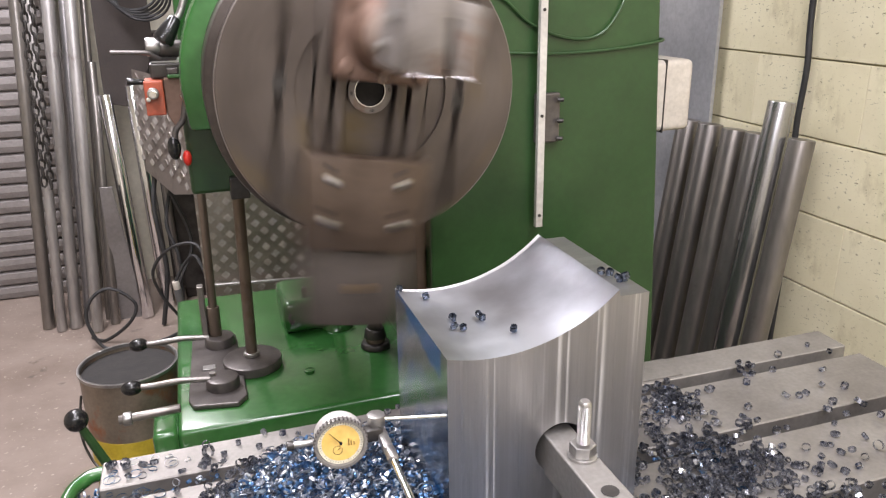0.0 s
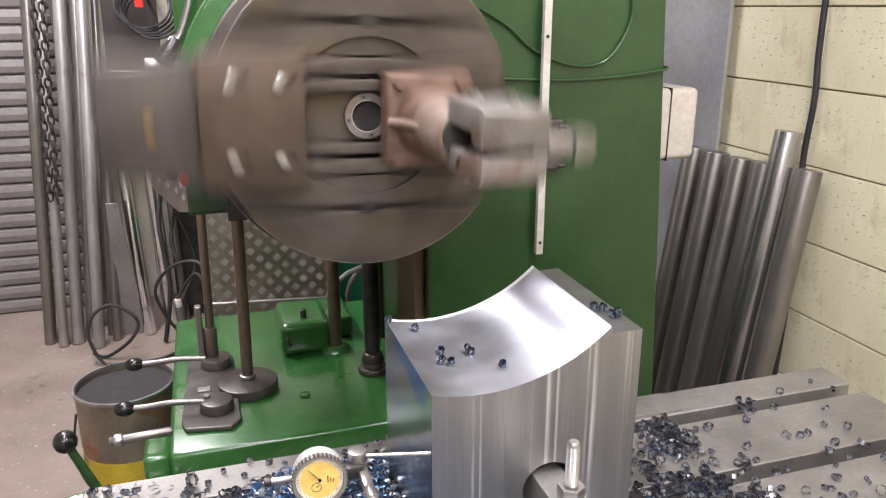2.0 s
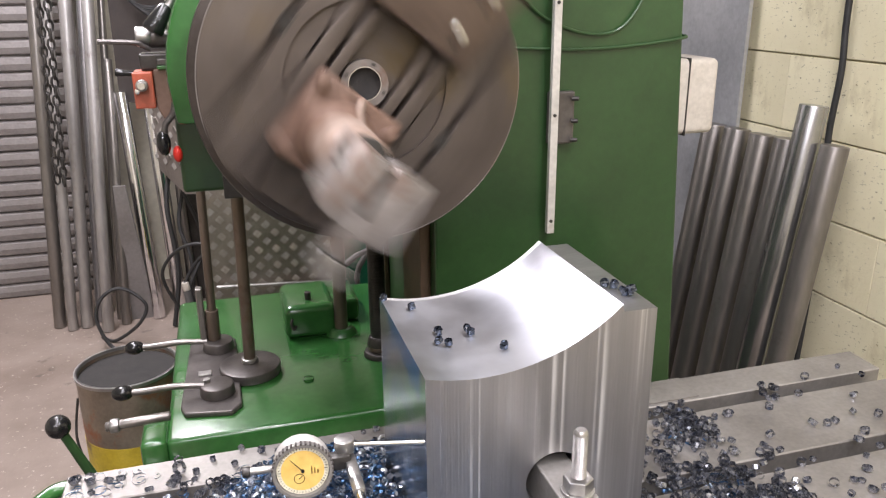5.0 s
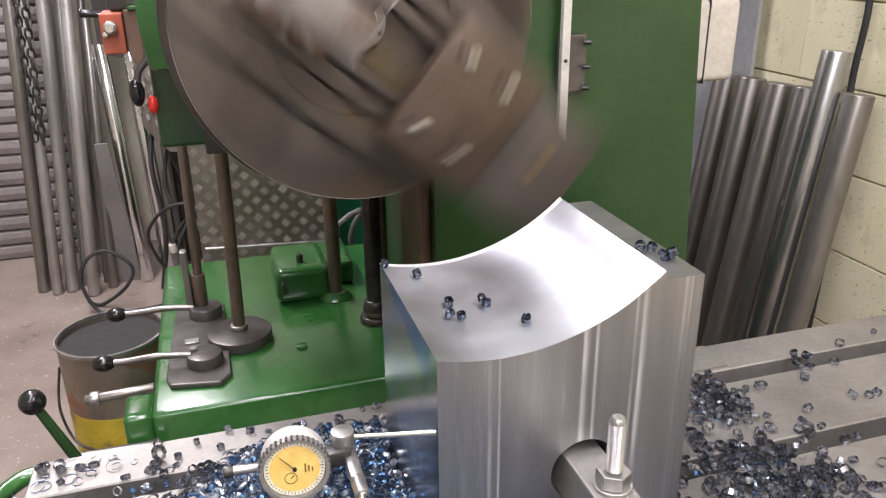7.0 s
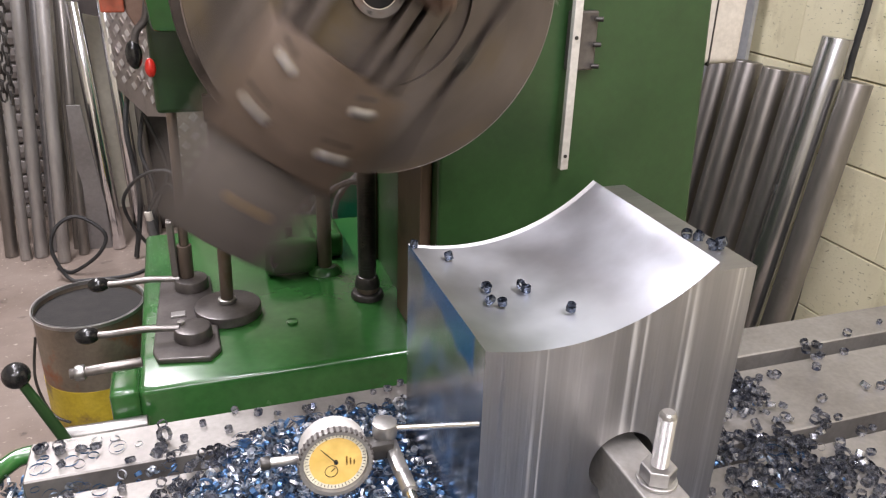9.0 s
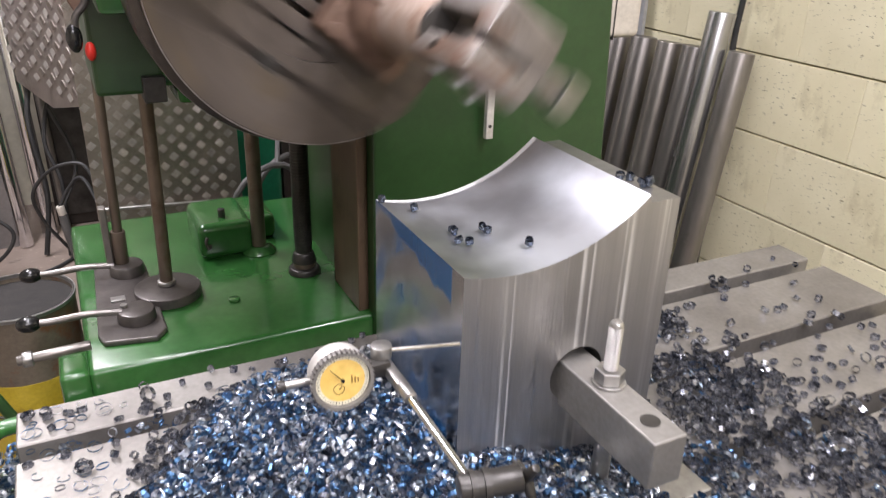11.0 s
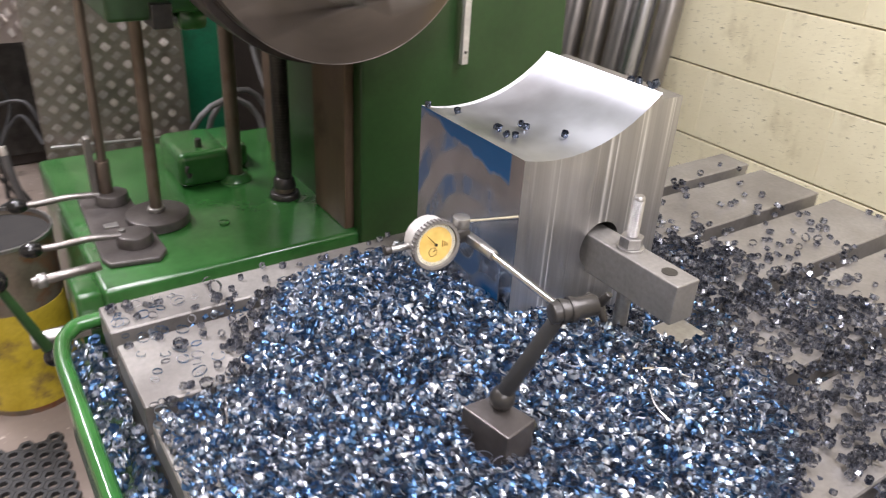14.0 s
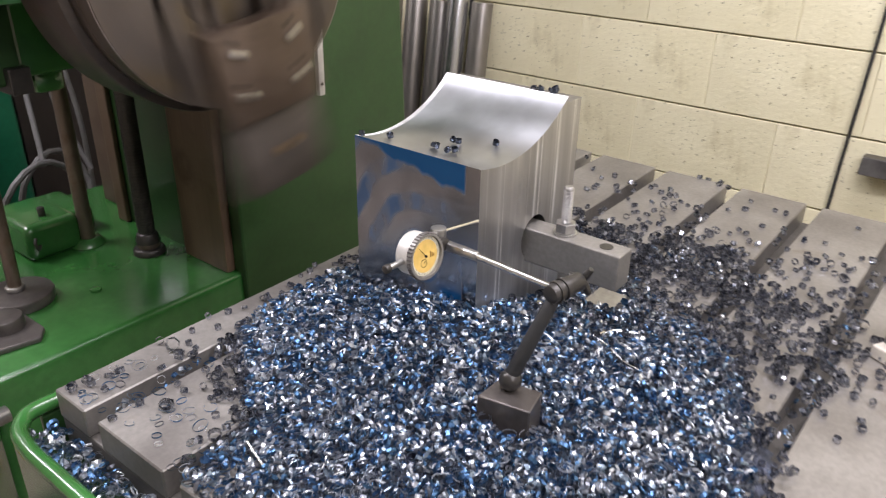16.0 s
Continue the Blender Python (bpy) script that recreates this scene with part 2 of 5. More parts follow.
def milled_steel():
    """Side-milled faces: a satin grey with upright polished cutter streaks, whose reflections are painted white."""
    m, n, l, b = material("milled_steel")
    wide, mid, fine = (noise_tex(n, l, coords(n, l, k), 1.0, d, 0.6) for k, d in (((17, 17, 0.5), 2), ((90, 90, 0.8), 3), ((500, 500, 3.0), 2)))
    blot = noise_tex(n, l, coords(n, l, (1, 1, 0.4)), 12.0, 4)
    sep = n.new("ShaderNodeSeparateXYZ")
    l.new(coords(n, l, (1 / 0.269, 1, 1)), sep.inputs["Vector"])
    # shine: near-white colour standing in for reflections off the polished bands
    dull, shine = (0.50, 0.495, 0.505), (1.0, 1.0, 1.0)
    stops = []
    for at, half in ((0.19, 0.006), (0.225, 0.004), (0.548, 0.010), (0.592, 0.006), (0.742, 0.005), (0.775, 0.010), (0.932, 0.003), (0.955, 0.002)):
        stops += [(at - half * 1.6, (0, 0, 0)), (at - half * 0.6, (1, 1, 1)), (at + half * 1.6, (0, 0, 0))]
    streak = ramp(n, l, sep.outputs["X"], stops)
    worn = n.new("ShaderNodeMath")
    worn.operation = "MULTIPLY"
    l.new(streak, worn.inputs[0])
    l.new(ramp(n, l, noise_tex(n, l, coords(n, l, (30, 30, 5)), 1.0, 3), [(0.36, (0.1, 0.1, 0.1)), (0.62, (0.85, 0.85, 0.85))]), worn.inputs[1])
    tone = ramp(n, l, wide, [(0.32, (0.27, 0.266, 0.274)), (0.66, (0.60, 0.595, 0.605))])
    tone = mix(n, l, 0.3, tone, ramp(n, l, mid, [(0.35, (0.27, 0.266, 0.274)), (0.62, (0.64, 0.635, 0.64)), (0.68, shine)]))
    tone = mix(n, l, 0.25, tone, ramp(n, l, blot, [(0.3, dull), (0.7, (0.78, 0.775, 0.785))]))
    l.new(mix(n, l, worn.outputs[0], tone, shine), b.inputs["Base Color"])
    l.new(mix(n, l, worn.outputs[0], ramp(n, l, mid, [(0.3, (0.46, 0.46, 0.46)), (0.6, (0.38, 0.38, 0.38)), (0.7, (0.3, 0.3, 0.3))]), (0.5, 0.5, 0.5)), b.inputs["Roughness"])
    metal = n.new("ShaderNodeMapRange")
    metal.inputs["To Min"].default_value, metal.inputs["To Max"].default_value = 1.0, 0.75
    l.new(worn.outputs[0], metal.inputs["Value"])
    l.new(metal.outputs["Result"], b.inputs["Metallic"])
    add = n.new("ShaderNodeMath")
    add.operation = "ADD"
    l.new(mid, add.inputs[0])
    l.new(fine, add.inputs[1])
    bump(n, l, b, add.outputs[0], 0.22, 0.0012)
    return m


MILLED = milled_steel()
BORED = brushed("bored_steel", (0.67, 0.69, 0.735), 0.33, (2, 700, 2), 0.012, 0.30, 1.0, 0.80, 0.25, 0.08)
FRESH = brushed("fresh_cut_steel", (0.86, 0.86, 0.88), 0.5, (2, 700, 2), 0.2, 0.08, 0.5)
SAWN = brushed("sawn_steel", (0.48, 0.47, 0.46), 0.42, (60, 300, 60), 0.3)
CLAMP = surface("parkerised_clamp", (0.23, 0.22, 0.205), (0.33, 0.315, 0.295), 0.45, 0.6, 12, 140, (0.17, 0.14, 0.12), 0.66, 0.1)


def dyed_steel():
    """Ground side of the workpiece, smeared with blue layout dye."""
    m, n, l, b = material("blue_dyed_steel")
    v = coords(n, l)
    swirl = noise_tex(n, l, coords(n, l, (1, 7, 4)), 2.0, 5, 0.6)
    wave = n.new("ShaderNodeTexWave")
    wave.wave_type, wave.rings_direction = "RINGS", "X"
    wave.inputs["Scale"].default_value, wave.inputs["Distortion"].default_value, wave.inputs["Detail"].default_value = 5.0, 5.0, 3.0
    mp = n.new("ShaderNodeMapping")
    mp.inputs["Location"].default_value = (0, -0.1, -0.12)
    l.new(v, mp.inputs["Vector"])
    l.new(mp.outputs["Vector"], wave.inputs["Vector"])
    sep = n.new("ShaderNodeSeparateXYZ")
    l.new(v, sep.inputs["Vector"])
    # unrubbed band under the top edge that widens towards the front corner
    band = n.new("ShaderNodeMath")
    band.operation = "MULTIPLY_ADD"
    l.new(sep.outputs["Y"], band.inputs[0])
    band.inputs[1].default_value, band.inputs[2].default_value = 0.20, 0.236
    over = n.new("ShaderNodeMath")
    over.operation = "SUBTRACT"
    wob = n.new("ShaderNodeMath")
    wob.operation = "MULTIPLY_ADD"
    l.new(noise_tex(n, l, coords(n, l, (1, 1, 0.6)), 14.0, 3), wob.inputs[0])
    wob.inputs[1].default_value = 0.05
    zz = n.new("ShaderNodeMath")
    zz.operation = "SUBTRACT"
    l.new(sep.outputs["Z"], zz.inputs[0])
    zz.inputs[1].default_value = 0.025
    l.new(zz.outputs[0], wob.inputs[2])
    l.new(wob.outputs[0], over.inputs[0])
    l.new(band.outputs[0], over.inputs[1])
    top = ramp(n, l, over.outputs[0], [(0.0, (0, 0, 0)), (0.006, (1, 1, 1))])
    rub = n.new("ShaderNodeMath")
    rub.operation = "MULTIPLY"
    l.new(ramp(n, l, wave.outputs["Fac"], [(0.30, (0.15, 0.15, 0.15)), (0.75, (0.85, 0.85, 0.85))]), rub.inputs[0])
    l.new(ramp(n, l, swirl, [(0.36, (0, 0, 0)), (0.60, (1, 1, 1))]), rub.inputs[1])
    mx = n.new("ShaderNodeMath")
    mx.operation = "MAXIMUM"
    l.new(top, mx.inputs[0])
    l.new(rub.outputs[0], mx.inputs[1])
    low = ramp(n, l, sep.outputs["Z"], [(0.085, (1, 1, 1)), (0.12, (0, 0, 0))])
    front = ramp(n, l, sep.outputs["Y"], [(0.06, (1, 1, 1)), (0.12, (0, 0, 0))])
    lf = n.new("ShaderNodeMath")
    lf.operation = "MULTIPLY"
    l.new(low, lf.inputs[0])
    l.new(front, lf.inputs[1])
    mx2 = n.new("ShaderNodeMath")
    mx2.operation = "MAXIMUM"
    l.new(mx.outputs[0], mx2.inputs[0])
    l.new(lf.outputs[0], mx2.inputs[1])
    edge = ramp(n, l, sep.outputs["Y"], [(0.024, (0, 0, 0)), (0.027, (1, 1, 1))])
    fin = n.new("ShaderNodeMath")
    fin.operation = "MULTIPLY"
    l.new(mx2.outputs[0], fin.inputs[0])
    l.new(edge, fin.inputs[1])
    l.new(mix(n, l, fin.outputs[0], ramp(n, l, swirl, [(0.3, (0.22, 0.24, 0.27)), (0.7, (0.46, 0.46, 0.47))]), (0.006, 0.070, 0.19)), b.inputs["Base Color"])
    mt = n.new("ShaderNodeMapRange")
    mt.inputs["To Min"].default_value, mt.inputs["To Max"].default_value = 1.0, 0.35
    l.new(fin.outputs[0], mt.inputs["Value"])
    l.new(mt.outputs["Result"], b.inputs["Metallic"])
    b.inputs["Roughness"].default_value = 0.2
    bump(n, l, b, noise_tex(n, l, coords(n, l, (1, 300, 8)), 1.0, 3), 0.15, 0.0005)
    return m


DYED = dyed_steel()


def chip_metal():
    """Heat-blued curled swarf; every chip has its own tint."""
    m, n, l, b = material("blued_swarf")
    g = n.new("ShaderNodeNewGeometry")
    r = n.new("ShaderNodeValToRGB")
    r.color_ramp.interpolation = "CONSTANT"
    e = r.color_ramp.elements
    stops = [(0.0, (0.09, 0.185, 0.35)), (0.21, (0.23, 0.29, 0.36)), (0.41, (0.05, 0.11, 0.20)), (0.56, (0.36, 0.39, 0.44)), (0.72, (0.17, 0.18, 0.21)), (0.83, (0.78, 0.80, 0.84))]
    while len(e) < len(stops):
        e.new(0.5)
    for i, (p, c) in enumerate(stops):
        e[i].position, e[i].color = p, (*c, 1)
    l.new(g.outputs["Random Per Island"], r.inputs["Fac"])
    l.new(r.outputs["Color"], b.inputs["Base Color"])
    b.inputs["Metallic"].default_value = 0.8
    b.inputs["Roughness"].default_value = 0.36
    return m


CHIP = chip_metal()
LOOSE = surface("dull_grey_chip", (0.15, 0.157, 0.18), (0.52, 0.53, 0.57), 0.26, 0.85, 160, 500, (0.07, 0.085, 0.13), 0.56, 0.0)
BLUECHIP = surface("dark_blued_chip", (0.03, 0.036, 0.05), (0.20, 0.23, 0.29), 0.28, 0.85, 160, 500, (0.03, 0.045, 0.08), 0.55, 0.0)
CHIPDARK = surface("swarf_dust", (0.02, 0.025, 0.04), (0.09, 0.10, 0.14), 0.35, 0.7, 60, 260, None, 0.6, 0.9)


# ---- shape helpers ----
def part(name, bm, mat, parent=None, label="", smooth=False):
    """Links a bmesh, given in world metres, as one mesh object under a thing or part."""
    root = parent
    off = Vector((0, 0, 0))
    while root is not None:
        off += root.location
        root = root.parent
    if parent is not None:
        bmesh.ops.translate(bm, verts=bm.verts, vec=-off)
    me = bpy.data.meshes.new(name)
    bmesh.ops.recalc_face_normals(bm, faces=bm.faces)
    bm.to_mesh(me)
    bm.free()
    for m in mat if isinstance(mat, (list, tuple)) else (mat,):
        me.materials.append(m)
    if smooth:
        for p in me.polygons:
            p.use_smooth = True
        me.set_sharp_from_angle(angle=radians(38))
    ob = new(name, me)
    ob.parent = parent
    if label:
        ob["label"] = label
    return ob


def thing(name, x, y, z, label, category, group="", kind=""):
    ob = new(name)
    ob.empty_display_size = 0.05
    ob.location = (x, y, z)
    return tagged(ob, label, category, group, kind)


def lone(name, bm, mat, at, label="", category="", group="", kind="", smooth=False):
    """A thing of one mesh, with its origin at its base."""
    bmesh.ops.translate(bm, verts=bm.verts, vec=-Vector(at))
    ob = part(name, bm, mat, None, "", smooth)
    ob.location = at
    return tagged(ob, label, category, group, kind)


def box(x0, x1, y0, y1, z0, z1, bevel=0.0, seg=2, bm=None):
    b = bmesh.new()
    bmesh.ops.create_cube(b, size=1.0, matrix=Matrix.LocRotScale(((x0 + x1) / 2, (y0 + y1) / 2, (z0 + z1) / 2), None, (x1 - x0, y1 - y0, z1 - z0)))
    if bevel:
        bmesh.ops.bevel(b, geom=list(b.edges), offset=bevel, segments=seg, affect="EDGES", profile=0.5)
    return join(bm, b)


def join(bm, b):
    if bm is None:
        return b
    me = bpy.data.meshes.new("join")
    b.to_mesh(me)
    b.free()
    bm.from_mesh(me)
    bpy.data.meshes.remove(me)
    return bm


def rod(p, q, r, r2=None, seg=20, bevel=0.0, bm=None):
    """A round bar from p to q."""
    p, q = Vector(p), Vector(q)
    b = bmesh.new()
    m = Matrix.Translation((p + q) / 2) @ (q - p).to_track_quat("Z", "Y").to_matrix().to_4x4()
    bmesh.ops.create_cone(b, cap_ends=True, segments=seg, radius1=r, radius2=r if r2 is None else r2, depth=(q - p).length, matrix=m)
    if bevel:
        ends = [e for e in b.edges if len(e.link_faces) == 2 and any(len(f.verts) > 4 for f in e.link_faces)]
        bmesh.ops.bevel(b, geom=ends, offset=bevel, segments=2, affect="EDGES", profile=0.5)
    return join(bm, b)


def ring(p, q, r_out, r_in, seg=32, bm=None):
    """A tube from p to q, open through its middle."""
    p, q = Vector(p), Vector(q)
    m = Matrix.Translation(p) @ (q - p).to_track_quat("Z", "Y").to_matrix().to_4x4()
    h = (q - p).length
    b = bmesh.new()
    loops = [[b.verts.new(m @ Vector((r * math.cos(i * math.tau / seg), r * math.sin(i * math.tau / seg), z))) for i in range(seg)] for r, z in ((r_in, 0), (r_out, 0), (r_out, h), (r_in, h))]
    for k in range(4):
        for i in range(seg):
            j = (i + 1) % seg
            b.faces.new((loops[k][i], loops[k][j], loops[(k + 1) % 4][j], loops[(k + 1) % 4][i]))
    return join(bm, b)


def ball(c, r, stretch=(1, 1, 1), seg=20, bm=None):
    b = bmesh.new()
    bmesh.ops.create_uvsphere(b, u_segments=seg, v_segments=seg // 2 + 2, radius=r, matrix=Matrix.LocRotScale(c, None, stretch))
    return join(bm, b)


def prism(points, axis, a, b_, bevel=0.0, bm=None):
    """An outline of pairs, drawn out along x, y or z from a to b_."""
    b = bmesh.new()
    put = {"x": lambda u, v, w: (w, u, v), "y": lambda u, v, w: (u, w, v), "z": lambda u, v, w: (u, v, w)}[axis]
    lo = [b.verts.new(put(u, v, a)) for u, v in points]
    hi = [b.verts.new(put(u, v, b_)) for u, v in points]
    b.faces.new(lo)
    b.faces.new(hi)
    for i in range(len(points)):
        j = (i + 1) % len(points)
        b.faces.new((lo[i], lo[j], hi[j], hi[i]))
    bmesh.ops.recalc_face_normals(b, faces=b.faces)
    if bevel:
        bmesh.ops.bevel(b, geom=list(b.edges), offset=bevel, segments=2, affect="EDGES", profile=0.5)
    return join(bm, b)


def sweep(points, r, seg=8, closed=False, bm=None, steps=6):
    """A round cable along a smooth line through the points."""
    pts = [Vector(p) for p in points]
    line = []
    count = len(pts)
    for i in range(count if closed else count - 1):
        p0 = pts[i - 1] if closed or i else pts[0]
        p1, p2 = pts[i], pts[(i + 1) % count]
        p3 = pts[(i + 2) % count] if closed or i + 2 < count else p2
        for k in range(steps):
            t = k / steps
            line.append(0.5 * (2 * p1 + (p2 - p0) * t + (2 * p0 - 5 * p1 + 4 * p2 - p3) * t * t + (3 * p1 - p0 - 3 * p2 + p3) * t ** 3))
    if not closed:
        line.append(pts[-1])
    b = bmesh.new()
    rings = []
    up = Vector((0.3, 0.2, 1)).normalized()
    for i, p in enumerate(line):
        d = (line[(i + 1) % len(line)] - line[i - 1]) if closed or 0 < i < len(line) - 1 else (line[1] - line[0] if i == 0 else line[-1] - line[-2])
        d.normalize()
        side = d.cross(up)
        if side.length < 1e-3:
            side = d.cross(Vector((1, 0, 0)))
        side.normalize()
        up = side.cross(d).normalized()
        rings.append([b.verts.new(p + r * (math.cos(a * math.tau / seg) * side + math.sin(a * math.tau / seg) * up)) for a in range(seg)])
    for i in range(len(rings) if closed else len(rings) - 1):
        for a in range(seg):
            c = (a + 1) % seg
            n2 = rings[(i + 1) % len(rings)]
            b.faces.new((rings[i][a], rings[i][c], n2[c], n2[a]))
    if not closed:
        b.faces.new(rings[0])
        b.faces.new(rings[-1])
    return join(bm, b)


def hexnut(c, axis, r, h, bm=None):
    c, axis = Vector(c), Vector(axis).normalized()
    return rod(c, c + axis * h, r, seg=6, bevel=r * 0.08, bm=bm)


TABLE = 0.95
AXIS = (0.056, 1.480)          # spindle axis: x and z
BORE = (0.062, 1.474, 0.2405)  # the bored hollow: its axis x and z, and its radius
FACE = 1.55                    # front of the faceplate

# ---- the room ----
WALL_X, BACK_Y = 1.56, 4.85
lone("floor", box(-4.0, 1.75, -2.7, 5.1, -0.12, 0.0), FLOOR, (0, 0, 0), "dusty brown-grey concrete workshop floor", "floor", kind="structure")
lone("ceiling", box(-4.0, 1.75, -2.7, 5.1, 3.3, 3.4), CEIL, (0, 0, 3.3), "plain pale workshop ceiling", "ceiling", kind="structure")
wall_right = lone("wall_right", box(WALL_X + 0.012, 1.75, -2.7, 5.1, 0, 3.3), surface("mortar", (0.36, 0.325, 0.215), (0.52, 0.475, 0.33), 0.8), (WALL_X, 0, 0), "yellow-painted concrete block wall with pitted paint", "wall", kind="structure")
wall_back = lone("wall_back", box(-4.0, WALL_X + 0.01, BACK_Y, 5.1, 0, 3.3), PLAINWALL, (0, BACK_Y, 0), "yellow-painted workshop back wall", "wall", kind="structure")
lone("wall_left", box(-4.2, -4.0, -2.7, 5.1, 0, 3.3), PLAINWALL, (-4, 0, 0), "plain painted workshop wall", "wall", kind="structure")
lone("wall_front", box(-4.0, 1.56, -2.9, -2.7, 0, 3.3), PLAINWALL, (0, -2.7, 0), "plain painted workshop wall", "wall", kind="structure")


def machine_table():
    """Cast-iron table whose top strips lie between T-slots."""
    t = thing("machine_table", 0.25, 0.9, 0.55, "grey cast-iron machine table with long T-slots, strewn with swarf", "machine table")
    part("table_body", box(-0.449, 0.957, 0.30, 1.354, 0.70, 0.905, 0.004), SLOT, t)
    part("pedestal", box(-0.30, 0.80, 0.35, 1.30, 0.45, 0.70, 0.01), GREEN, t, "green-painted saddle under the table")
    fronts = [1.278, 1.098, 0.915, 0.735, 0.555]
    rear = 1.354
    for f in fronts + [0.30]:
        x0 = -0.45
        b = box(x0, 0.958, f, rear, 0.905, TABLE, 0.002, 1)
        # lower lips that close the T-slot to its throat
        part("table_strip", b, IRON, t)
        rear = f - 0.034
    return t


machine_table()


def chip_tray():
    t = thing("chip_tray", -0.48, 0.9, 0.70, "green steel swarf tray with a rolled rim round the table", "tray")
    part("tray_floor", box(-0.505, -0.451, 0.2, 1.375, 0.845, 0.855), GREEN, t)
    part("tray_side", box(-0.517, -0.507, 0.2, 1.36, 0.72, 0.895, 0.003), GREEN_OILY, t)
    rim = [(-0.512, 0.2, 0.90), (-0.512, 0.7, 0.90), (-0.512, 1.2, 0.90), (-0.510, 1.33, 0.90), (-0.492, 1.385, 0.90), (-0.45, 1.402, 0.90), (-0.30, 1.405, 0.885)]
    part("rolled_rim", sweep(rim, 0.012, 10), GREEN_OILY, t, smooth=True)
    part("tray_back", box(-0.46, -0.25, 1.398, 1.408, 0.72, 0.885, 0.003), GREEN, t)
    part("tray_leg", box(-0.50, -0.44, 0.5, 1.2, 0.0, 0.72, 0.004), GREEN, t)
    return t


chip_tray()


# ---- the workpiece ----
W, Y0, Y1, HL, HR, XA = 0.269, 0.964, 1.201, 0.2915, 0.339, 0.226


def workpiece():
    """Steel block with a bored hollow along its top and a hole through its front."""
    cx, cz, r = BORE[0], BORE[1] - TABLE, BORE[2]
    def arc(x):
        return cz - math.sqrt(r * r - (x - cx) ** 2)
    top = [(0.226 * i / 36, arc(0.226 * i / 36)) for i in range(37)]
    b = bmesh.new()
    hx, hz, hr = 0.153, 0.138, 0.036
    ring_pts = 48
    outline = [(0.0, 0.0), (W, 0.0), (W, HR), (XA + 0.002, HR)] + [(x, z) for x, z in reversed(top)]
    def face(y, flip):
        vs = [b.verts.new((x, y, z)) for x, z in outline]
        hole = [b.verts.new((hx + hr * math.cos(k * math.tau / ring_pts), y, hz + hr * math.sin(k * math.tau / ring_pts))) for k in range(ring_pts)]
        es = [b.edges.new((vs[i], vs[(i + 1) % len(vs)])) for i in range(len(vs))]
        eh = [b.edges.new((hole[i], hole[(i + 1) % ring_pts])) for i in range(ring_pts)]
        bmesh.ops.triangle_fill(b, edges=es + eh, use_beauty=True)
        return vs, hole
    fv, fh = face(0.0, False)
    rv, rh = face(Y1 - Y0, True)
    k = len(outline)
    mv = [b.verts.new((x, Y1 - Y0 - 0.0085, z)) for x, z in outline]
    for i in range(k):
        f = b.faces.new((fv[i], fv[(i + 1) % k], mv[(i + 1) % k], mv[i]))
        g = b.faces.new((mv[i], mv[(i + 1) % k], rv[(i + 1) % k], rv[i]))
        if i == k - 1:
            f.material_index = g.material_index = 2
        elif 3 <= i < k - 1:
            f.material_index, g.material_index = (4 if i < 4 else 1), 4
        elif i == 2:
            f.material_index = g.material_index = 3
    for i in range(ring_pts):
        f = b.faces.new((fh[i], fh[(i + 1) % ring_pts], rh[(i + 1) % ring_pts], rh[i]))
        f.material_index = 3
    bmesh.ops.translate(b, verts=b.verts, vec=(0, Y0, TABLE))
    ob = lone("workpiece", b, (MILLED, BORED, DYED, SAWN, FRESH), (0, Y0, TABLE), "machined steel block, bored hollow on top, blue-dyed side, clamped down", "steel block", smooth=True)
    return ob


workpiece()


def clamp_bar():
    t = thing("clamp_bar", 0.153, 0.87, TABLE, "grey steel strap clamp pushed through the block's hole", "clamp")
    b = box(0.131, 0.173, 0.806, 1.06, 1.052, 1.109, 0.002)
    part("bar", b, CLAMP, t)
    # no hole is cut: a thin disc carries its inner shade as dark colour
    part("bolt_hole", rod((0.152, 0.838, 1.1094), (0.152, 0.838, 1.1099), 0.0105), DARK, t, "dark round bolt hole")
    part("pin", rod((0.156, 0.905, TABLE), (0.156, 0.905, 1.052), 0.0105, bevel=0.001), STEEL, t, smooth=True)
    return t


def clamp_stud():
    t = thing("clamp_stud", 0.155, 0.91, 1.109, "bright threaded stud with hexagon nut and washer on the clamp", "stud")
    part("washer", rod((0.155, 0.91, 1.109), (0.155, 0.91, 1.1125), 0.0185, seg=28, bevel=0.0006), STEEL, t)
    part("nut", hexnut((0.155, 0.91, 1.1125), (0, 0, 1), 0.0165, 0.015), STEEL, t)
    b = bmesh.new()
    z, prof = 1.1275, []
    while z < 1.182:
        prof += [(0.0064, z), (0.0082, z + 0.0012)]
        z += 0.0025
    prof += [(0.0070, 1.184), (0.0055, 1.186), (0.0, 1.186)]
    rings = [[b.verts.new((0.155 + r * math.cos(a * math.tau / 20), 0.91 + r * math.sin(a * math.tau / 20), zz)) for a in range(20)] for r, zz in prof[:-1]]
    for i in range(len(rings) - 1):
        for a in range(20):
            b.faces.new((rings[i][a], rings[i][(a + 1) % 20], rings[i + 1][(a + 1) % 20], rings[i + 1][a]))
    b.faces.new(rings[-1])
    part("threaded_rod", b, STEEL, t)
    return t


clamp_bar()
clamp_stud()
lone("packing_pad", box(0.215, 0.277, 0.846, 0.897, TABLE, 0.968, 0.0015), STEEL, (0.24, 0.87, TABLE), "flat steel packing piece among the swarf", "packing piece")


